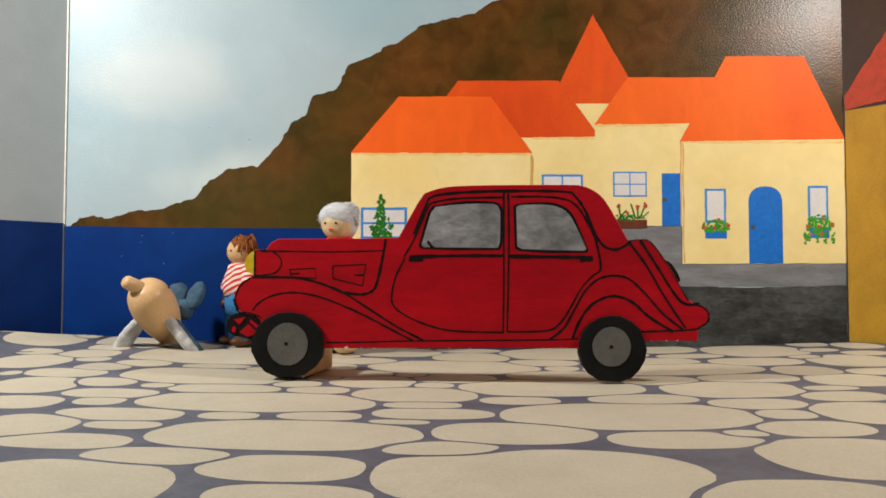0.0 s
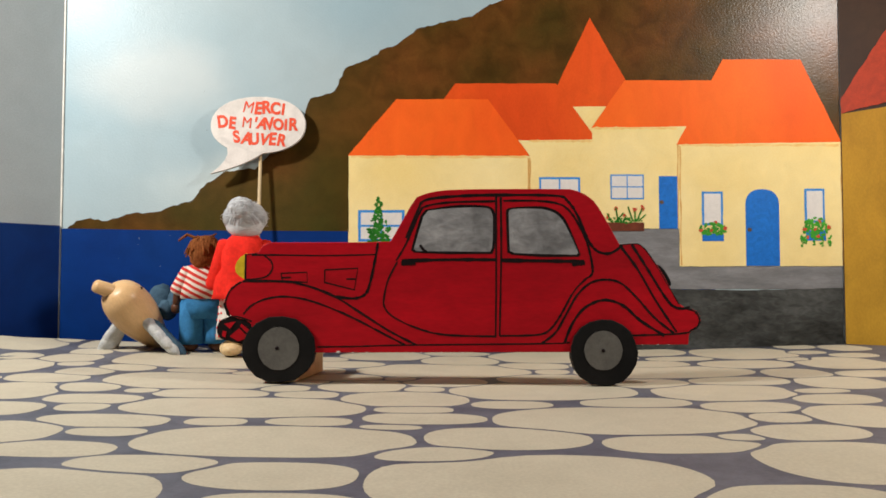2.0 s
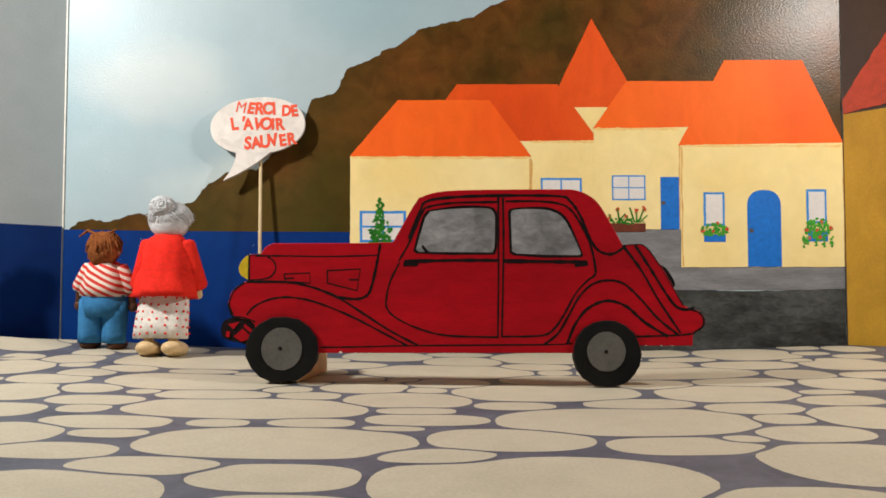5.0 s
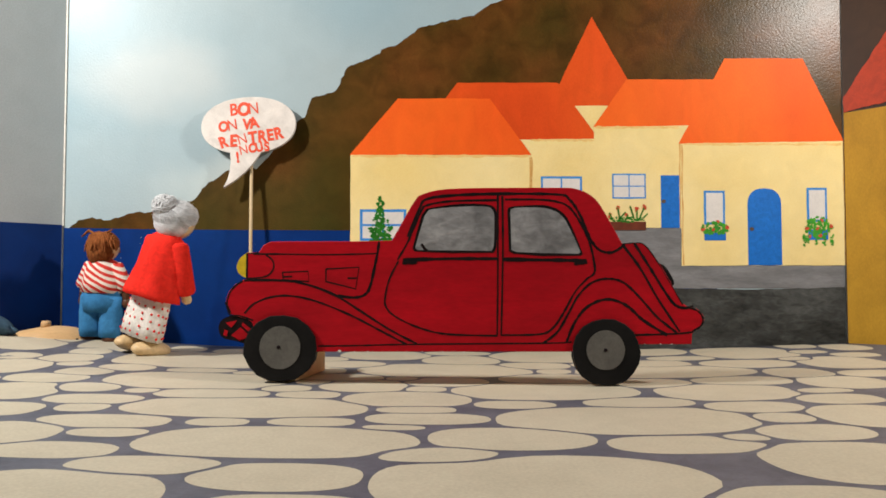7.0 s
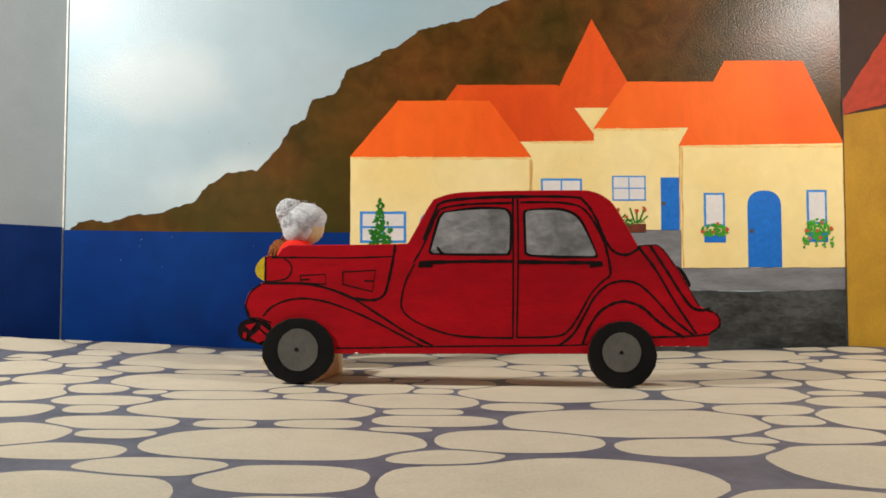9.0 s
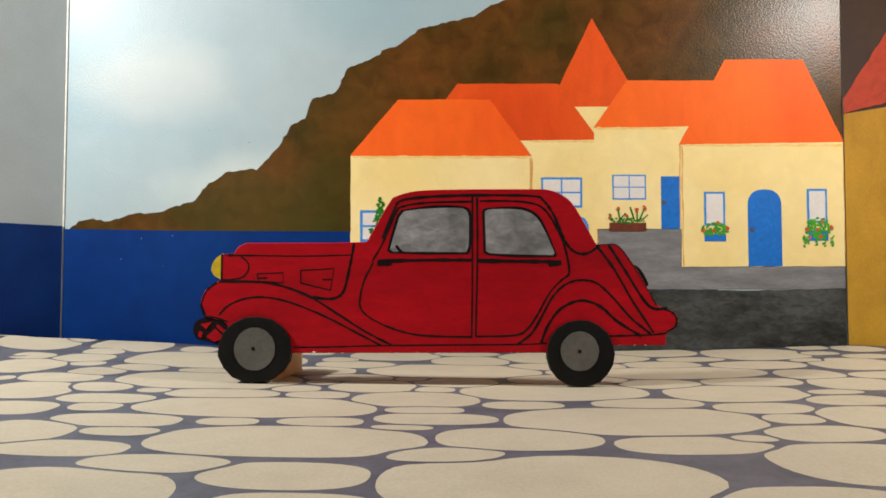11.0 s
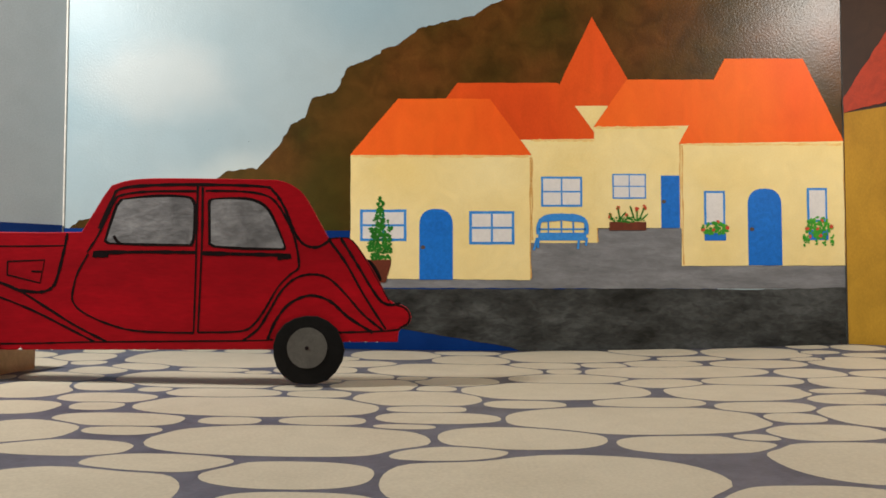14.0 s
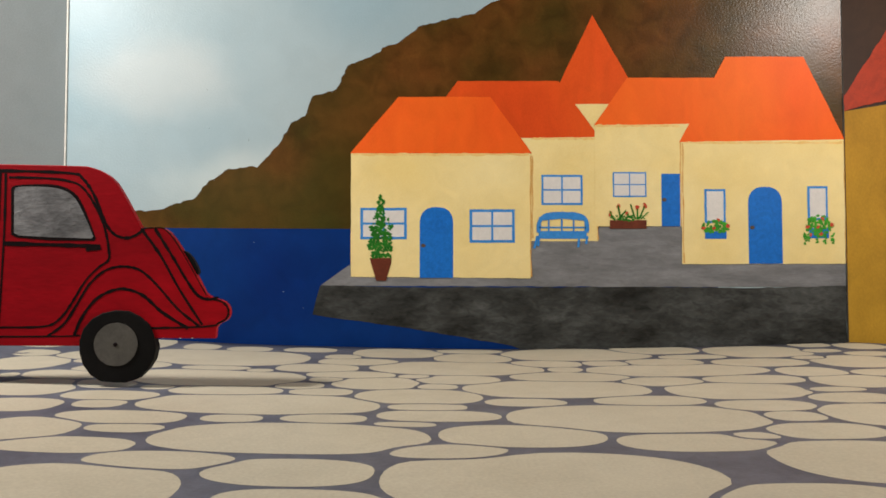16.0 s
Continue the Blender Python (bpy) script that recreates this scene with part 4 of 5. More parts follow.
line("roof_edge", [(0.09521, 0.07306), (0.10182, 0.07366), (0.10691, 0.07276), (0.11372, 0.06406), (0.12695, 0.04133)], 0.0006, 1.0)


line("tail_edge", [(0.13170, 0.02640), (0.13260, 0.02770), (0.13660, 0.03020), (0.13750, 0.03417), (0.13500, 0.03790), (0.12933, 0.03990)], 0.0012, 1.1)
line("nose_line", [(-0.10390, 0.05360), (-0.10930, 0.04940), (-0.11190, 0.04253), (-0.10990, 0.03700)], 0.0011, 1.1)
line("nose_line", [(-0.10150, 0.05430), (-0.10150, 0.06780), (-0.09560, 0.06850)], 0.0008, 1.1, 1)

# bare wood showing where the paint has worn off the edges
worn = random.Random(9)
chips = [(worn.uniform(-0.055, 0.066), 0.01668) for _ in range(9)] + [(worn.uniform(0.106, 0.130), 0.02055) for _ in range(3)]
for cx, cz in [(-0.09424, 0.03090), (-0.05296, 0.01691)] + chips:
    bm = bmesh.new()
    size = 1.0 if cx in (-0.09424, -0.05296) else worn.uniform(0.14, 0.32)
    blob(bm, (cx, FACE - 0.0001, cz), (0.0009 * size * (2.2 if size < 1 else 1), 0.0002, 0.0006 * size), seg=8, rings=6, rough=0.4, seed=3)
    part("paint_chip", bm, EDGE, body, "pale chip in the paint")


# ---- speech bubbles on sticks ----
def bubble(name, label, tail, words, tilt):
    """A card bubble on a thin stick; words: text, middle x, baseline z, letter size, turn."""
    e = empty(name, label, "sign", group="speech bubbles on sticks")
    rx, rz = 0.0365, 0.0225
    left, right, tip, left_bend, right_bend = tail
    turn_round = (left - right) % 360
    pts = []
    for k in range(49):
        a = radians(right + turn_round * k / 48)
        pts.append((rx * math.copysign(abs(math.cos(a)) ** 0.93, math.cos(a)), rz * math.copysign(abs(math.sin(a)) ** 0.93, math.sin(a))))

    def bend(p, q, r):
        return [tuple((1 - t) ** 2 * p[c] + 2 * t * (1 - t) * q[c] + t * t * r[c] for c in (0, 1)) for t in (0.25, 0.5, 0.75)]
    pts += bend(pts[-1], left_bend, tip) + [tip] + bend(tip, right_bend, pts[0])
    c, s = math.cos(radians(tilt)), math.sin(radians(tilt))
    pts = [(x * c - z * s, x * s + z * c + 0.0) for x, z in pts]
    top = 0.1684
    card = part("card", slab([(x, z + top) for x, z in pts], -0.0015, 0.0012), PAPER, e, "white card cut as a speech bubble")
    m = card.modifiers.new("soft_edge", "BEVEL")
    m.width, m.segments, m.limit_method, m.angle_limit = 0.0003, 2, "ANGLE", radians(50)
    bm = bmesh.new()
    lathe(bm, [(0.0013, 0.0), (0.0014, 0.002), (0.0013, 0.07), (0.0013, top - 0.012)], seg=12, m=Matrix.Translation((0.0015, 0.0026, 0)))
    part("stick", bm, STICK, e, "thin pale wooden stick")
    rnd = random.Random(int(tilt * 10) + 5)
    for text, x, z, size, turn in words:
        wide = [0.36 if ch in "'! " else 0.44 if ch == "I" else 0.86 if ch in "MN" else 0.66 for ch in text]
        at = -sum(wide) / 2
        for i, (ch, w) in enumerate(zip(text, wide)):
            if ch != " ":
                cu = bpy.data.curves.new("letter", "FONT")
                cu.body, cu.size, cu.align_x, cu.extrude, cu.offset = ch, size * rnd.uniform(0.93, 1.08), "CENTER", 0.00008, size * {"M": 0.0, "N": 0.0, "B": 0.020}.get(ch, 0.042)
                cu.shear = rnd.uniform(-0.12, 0.12)
                ob = new("letter", cu)
                ob.data.materials.append(INK)
                ob.parent = e
                d = (at + w / 2) * size * 0.90
                ob.matrix_basis = Matrix.Translation((x + d, -0.0016 - 0.0001 * (i % 2), z + top + d * math.tan(radians(turn)) + rnd.uniform(-0.0005, 0.0005))) @ Matrix.Rotation(radians(-turn + rnd.uniform(-8, 8)), 4, "Y") \
                    @ Matrix.Rotation(radians(90), 4, "X") @ Matrix.Diagonal((0.95, 1.12, 1, 1))
                tagged(ob, "red marker letter")
            at += w
    return e


bubbles = [
    bubble("speech_bubble", "white card bubble thanking for having saved me", (232, 276, (-0.0355, -0.0385), (-0.0200, -0.0270), (-0.0110, -0.0330)), (("MERCI", 0.004, 0.0090, 0.0115, -2), ("DE M'AVOIR", 0.000, -0.0030, 0.0112, -2), ("SAUVER", 0.001, -0.0150, 0.0112, -3)), 0),
    bubble("speech_bubble", "white card bubble thanking for having saved him", (243, 282, (-0.0285, -0.0415), (-0.0180, -0.0300), (-0.0080, -0.0345)), (("MERCI DE", 0.007, 0.0090, 0.0112, -4), ("L'AVOIR", 0.000, -0.0030, 0.0112, -2), ("SAUVER", 0.0095, -0.0165, 0.0115, 4)), 3),
    bubble("speech_bubble", "white card bubble saying that we go home", (248, 283, (-0.0205, -0.0480), (-0.0130, -0.0360), (-0.0020, -0.0390)), (("BON", -0.003, 0.0085, 0.0120, 5), ("ON VA", -0.007, -0.0035, 0.0105, 6), ("RENTRER", 0.003, -0.0140, 0.0112, 8), ("NOUS", 0.0055, -0.0215, 0.0092, 6), ("!", -0.0075, -0.0290, 0.0100, 4)), 2),
]


# ---- dolls ----
def one_mesh(name, bm, mats, label, category):
    ob = part(name, bm, mats)
    return tagged(ob, label, category)


def grandmother_doll():
    """Wooden doll, front towards -y: 0 beech, 1 jacket, 2 skirt, 3 grey wool, 4 dots, 5 dark."""
    bm = bmesh.new()
    for s in (-1, 1):
        blob(bm, (s * 0.0088, -0.0045, 0.0056), (0.0084, 0.0165, 0.0060), mat=0)
        tube(bm, (s * 0.0085, 0, 0.008), (s * 0.0085, 0, 0.04), 0.0035, 0.0035, 0)
    lathe(bm, [(0.0185, 0.0125), (0.0183, 0.022), (0.0172, 0.036), (0.0160, 0.052), (0.015, 0.056)], 2, 40, squash=(1.03, 0.47), folds=0.05, crumple=0.0012)
    lathe(bm, [(0.0222, 0.0420), (0.0214, 0.046), (0.0202, 0.052), (0.0190, 0.058), (0.0176, 0.064), (0.0163, 0.077), (0.0138, 0.084), (0.0085, 0.0880), (0.0055, 0.0900)], 1, 40, squash=(1.0, 0.78), folds=0.07, fold_count=6, crumple=0.0026)
    for s in (-1, 1):
        tube(bm, (s * 0.0130, 0.000, 0.0815), (s * 0.0200, -0.0085, 0.0520), 0.0064, 0.0078, 1)
        tube(bm, (s * 0.0200, -0.0085, 0.0520), (s * 0.0197, -0.0140, 0.0450), 0.0034, 0.0034, 0)
        tube(bm, (s * 0.0035, -0.0115, 0.0830), (s * 0.0045, -0.0176, 0.0440), 0.0006, 0.0006, 2, 6)
    head = Vector((0, -0.0040, 0.0985))
    blob(bm, head, (0.0124, 0.0124, 0.0128), mat=0, seg=24, rings=16)
    # wool hair: a cap over the head, drawn back into a bun
    nod = Matrix.Rotation(radians(-18), 4, "X")
    blob(bm, head + Vector((0, 0.0018, 0.0042)), (0.0146, 0.0150, 0.0112), nod, mat=3, seg=32, rings=20, rough=0.06, seed=2)
    blob(bm, head + Vector((0, 0.0050, -0.0012)), (0.0138, 0.0106, 0.0118), mat=3, seg=28, rings=16, rough=0.06, seed=5)
    knot = head + Vector((0.0030, 0.0116, 0.0086))
    blob(bm, knot, (0.0090, 0.0084, 0.0085), mat=3, seg=22, rings=14, rough=0.10, seed=7)
    c, bun, rnd = head + Vector((0, 0.0014, 0.0022)), Vector((0.16, 0.82, 0.50)).normalized(), random.Random(5)
    for k in range(210):
        a = 2 * math.pi * (k + rnd.uniform(-1.5, 1.5)) / 210
        up = math.sin(a)
        start = Vector((math.cos(a), -0.22 - 0.55 * max(0, up) + 0.75 * max(0, -up) + rnd.uniform(-0.06, 0.06), up * 0.9 + 0.14)).normalized()
        swell = 1 + rnd.uniform(-0.01, 0.05)
        pts = []
        for s in range(7):
            d = (start * (1 - s / 6) + bun * (s / 6) + Vector((0, 0, 0.10 * math.sin(math.pi * s / 6)))).normalized()
            pts.append(c + Vector((d.x * 0.0150, d.y * 0.0150, d.z * 0.0130)) * (swell + rnd.uniform(-0.012, 0.012)))
        for p, q in zip(pts, pts[1:]):
            tube(bm, p, q, 0.00036, 0.00036, 3, 5)
    for k in range(60):
        a, tilt = rnd.uniform(0, 6.28), rnd.uniform(-0.8, 0.8)
        whirl = Matrix.Rotation(rnd.uniform(0, 3.1), 3, Vector((rnd.gauss(0, 1), rnd.gauss(0, 1), rnd.gauss(0, 1))).normalized())
        pts = []
        for s in range(7):
            t = a + s * 0.45
            d = whirl @ Vector((math.cos(t) * math.cos(tilt), math.sin(tilt), math.sin(t) * math.cos(tilt)))
            pts.append(knot + Vector((0.0092 * d.x, 0.0086 * d.y, 0.0087 * d.z)) * rnd.uniform(0.98, 1.05))
        for p, q in zip(pts, pts[1:]):
            tube(bm, p, q, 0.00034, 0.00034, 3, 5)
    # loose fuzz standing off the wool
    for k in range(260):
        d = Vector((rnd.gauss(0, 1), rnd.gauss(0.4, 1), abs(rnd.gauss(0, 1)) - 0.2)).normalized()
        if d.y < -0.25 and d.z < 0.7:
            continue
        p = c + Vector((d.x * 0.0148, d.y * 0.0148, d.z * 0.0130))
        q = p + (d + Vector((rnd.uniform(-1, 1), rnd.uniform(-1, 1), rnd.uniform(-1, 1)))) * 0.0016
        tube(bm, p, q, 0.00016, 0.00010, 3, 4)
    for s in (-1, 1):
        blob(bm, head + Vector((s * 0.0044, -0.0118, -0.0005)), (0.0011, 0.0006, 0.0009), mat=4, seg=10, rings=6)
    blob(bm, head + Vector((0, -0.0117, -0.0052)), (0.0022, 0.0007, 0.0006), mat=1, seg=10, rings=6)
    # dots on the skirt
    k = 0
    for row in range(7):
        z = 0.0155 + row * 0.0052
        r = 0.0186 - 0.0026 * row / 7
        for i in range(16):
            a = 2 * math.pi * (i + 0.5 * (row % 2)) / 16 + 0.1 * math.sin(row * 3 + i)
            blob(bm, (r * 1.05 * math.cos(a), r * 0.485 * math.sin(a), z + 0.0006 * math.sin(5 * i + row)), (0.0009, 0.0005, 0.0009), Matrix.Rotation(a + math.pi / 2, 4, "Z"), mat=1, seg=8, rings=6)
            k += 1
    bmesh.ops.scale(bm, vec=(0.94, 0.94, 0.93), verts=bm.verts[:])
    return one_mesh("grandmother_doll", bm, [BEECH, JACKET, SKIRT, HAIR_GREY, BLACK_DOT], "wooden doll with grey wool bun, red jacket and dotted skirt", "doll")


def boy_doll():
    bm = bmesh.new()
    for s in (-1, 1):
        blob(bm, (s * 0.0100, -0.003, 0.0040), (0.0066, 0.0100, 0.0043), mat=0)
        lathe(bm, [(0.0078, 0.0055), (0.0082, 0.012), (0.0084, 0.024), (0.0080, 0.036)], 1, 24, Matrix.Translation((s * 0.0088, 0, 0)), squash=(1.08, 0.95), folds=0.06, fold_count=5, crumple=0.0016)
    lathe(bm, [(0.0155, 0.024), (0.0168, 0.033), (0.0156, 0.041), (0.0130, 0.044)], 1, 32, squash=(1.0, 0.66))
    lathe(bm, [(0.0162, 0.0385), (0.0160, 0.046), (0.0148, 0.055), (0.0115, 0.0620), (0.0055, 0.0645)], 2, 32, squash=(1.0, 0.70), folds=0.05, fold_count=6, crumple=0.0016)
    for s in (-1, 1):
        tube(bm, (s * 0.0115, 0, 0.0585), (s * 0.0185, -0.002, 0.0440), 0.0052, 0.0060, 2)
        tube(bm, (s * 0.0187, -0.002, 0.0440), (s * 0.0195, -0.003, 0.0345), 0.0030, 0.0028, 0)
        blob(bm, (s * 0.0197, -0.0035, 0.0315), (0.0036, 0.0036, 0.0042), mat=0)
    blob(bm, (0, 0, 0.0725), (0.0108, 0.0108, 0.0108), mat=4, seg=22, rings=14)
    blob(bm, (0, 0.0020, 0.0750), (0.0117, 0.0112, 0.0098), mat=3, seg=30, rings=18, rough=0.16, seed=3)
    blob(bm, (0, 0.0045, 0.0700), (0.0112, 0.0080, 0.0100), mat=3, seg=24, rings=14, rough=0.16, seed=6)
    rnd = random.Random(8)
    for k in range(90):
        a, h = rnd.uniform(0, 6.283), rnd.uniform(0.2, 1.0)
        r = math.sqrt(max(0, 1 - (h * 0.9) ** 2))
        p = Vector((0.0112 * r * math.cos(a), 0.002 + 0.0106 * r * math.sin(a), 0.0750 + 0.0092 * h))
        if p.y < -0.006 and h < 0.5:
            continue
        q = p + Vector((0.0016 * math.cos(a) + rnd.uniform(-0.002, 0.002), 0.0016 * math.sin(a) + rnd.uniform(-0.0015, 0.0015), -0.0075 + rnd.uniform(-0.002, 0.003)))
        tube(bm, p, q, 0.0009, 0.0005, 3, 6)
    tube(bm, (0.006, 0.004, 0.0825), (0.0125, 0.003, 0.0850), 0.0012, 0.0010, 3, 8)
    tube(bm, (0.0125, 0.003, 0.0850), (0.0185, 0.003, 0.0805), 0.0011, 0.0006, 3, 8)
    tube(bm, (-0.004, 0.004, 0.0835), (-0.0085, 0.003, 0.0862), 0.0011, 0.0005, 3, 8)
    for s in (-1, 1):
        blob(bm, (s * 0.0038, -0.0103, 0.0730), (0.0009, 0.0005, 0.0008), mat=5, seg=10, rings=6)
    bmesh.ops.scale(bm, vec=(0.94, 0.96, 0.97), verts=bm.verts[:])
    return one_mesh("boy_doll", bm, [DARK_WOOD, DENIM, STRIPES, HAIR_BROWN, WOOD, BLACK_DOT], "small doll with brown wool hair, striped shirt, blue trousers", "doll")


def dolphin_toy():
    """Wooden dolphin, nose towards -x, belly on z = 0."""
    e = empty("toy_dolphin", "turned wooden dolphin with blue and white felt fins", "toy dolphin")
    bm = bmesh.new()
    turn = Matrix.Rotation(radians(90), 4, "Y")
    prof = [(0.002, -0.0265), (0.0070, -0.0255), (0.0115, -0.0215), (0.0142, -0.0150), (0.0152, -0.006), (0.0146, 0.004), (0.0126, 0.014), (0.0100, 0.024), (0.0076, 0.033), (0.0056, 0.040), (0.002, 0.0425)]
    prof = [p for p in zip([q[0] for q in smooth(prof, steps=3)], [q[1] for q in smooth(prof, steps=3)])]
    lathe(bm, prof, 0, 32, Matrix.Translation((0, 0, 0.0152)) @ turn)
    body = part("body", bm, WOOD, e, "pale turned wooden body")
    bm = bmesh.new()
    tube(bm, (0, 0, 0), (-0.0155, 0, 0.0012), 0.0052, 0.0044, 0, 20)
    beak = part("beak", bm, WOOD, e, "rounded wooden beak")
    for s in (-1, 1):
        bm = bmesh.new()
        blob(bm, (-0.0165, s * 0.0122, 0.0215), (0.0010, 0.0008, 0.0010), seg=10, rings=8)
        part("eye", bm, BLACK_DOT, e, "small black eye")
    bm = bmesh.new()
    lathe(bm, [(0.0033, 0), (0.0034, 0.004), (0.0028, 0.0052)], 0, 16, Matrix.Translation((0.004, 0, 0.0285)))
    part("peg", bm, WOOD, e, "small wooden peg")
    fins = []
    for s in (-1, 1):
        bm = bmesh.new()
        for k, (x, z, w) in enumerate(((0.0, -0.004, 0.0062), (0.0004, -0.009, 0.0072), (0.0010, -0.014, 0.0074), (0.0018, -0.019, 0.0068), (0.0030, -0.023, 0.0056))):
            blob(bm, (x, 0, z), (w, 0.0042, 0.0095), None, 0, 18, 12, 0.06, k + 3)
        f = part("flipper", bm, FELT_WHITE, e, "white and blue felt flipper")
        bm = bmesh.new()
        for k, (x, z, w) in enumerate(((0.0028, -0.008, 0.0056), (0.0034, -0.013, 0.0064), (0.0042, -0.018, 0.0068), (0.0052, -0.0225, 0.0062), (0.0064, -0.0265, 0.0046))):
            blob(bm, (x, s * 0.0020, z), (w, 0.0038, 0.0085), None, 0, 18, 12, 0.08, k + 5)
        part("felt_cover", bm, FELT, f, "blue felt back of the flipper")
        fins.append(f)
    bm = bmesh.new()
    blob(bm, (0.0005, 0, 0.002), (0.0078, 0.0062, 0.0075), None, 0, 20, 12, 0.12, 8)
    for s in (-1, 1):
        blob(bm, (0.0070, s * 0.0070, 0.0100), (0.0118, 0.0078, 0.0046), Matrix.Rotation(radians(-30), 4, "Y") @ Matrix.Rotation(radians(s * 25), 4, "X"), 0, 24, 14, 0.14, 9)
    fins.append(part("tail_fin", bm, FELT, e, "blue felt tail fin"))
    return e, fins + [beak]


grandmother = grandmother_doll()
boy = boy_doll()
dolphin, (*flippers, tail_fin, beak) = dolphin_toy()


# ---- what moves ----
def on_floor(x, y, turn=0, lean_side=0, lean_fore=0, up=0.0):
    """A pose on the board: turn about the upright, then leans towards the picture's right and away."""
    return Matrix.Translation((x, y, lift(x) + 0.0004 + up)) @ Matrix.Rotation(radians(lean_side), 4, "Y") @ Matrix.Rotation(radians(lean_fore), 4, "X") @ Matrix.Rotation(radians(turn), 4, "Z")


def fin_pose(side, back, out, down, at, low):
    """A flipper on its shoulder, pointing back, outwards and down from the body."""
    d = Vector((back, side * out, -down)).normalized()
    return Matrix.Translation((at, side * 0.0100, low)) @ Vector((0, 0, -1)).rotation_difference(d).to_matrix().to_4x4()


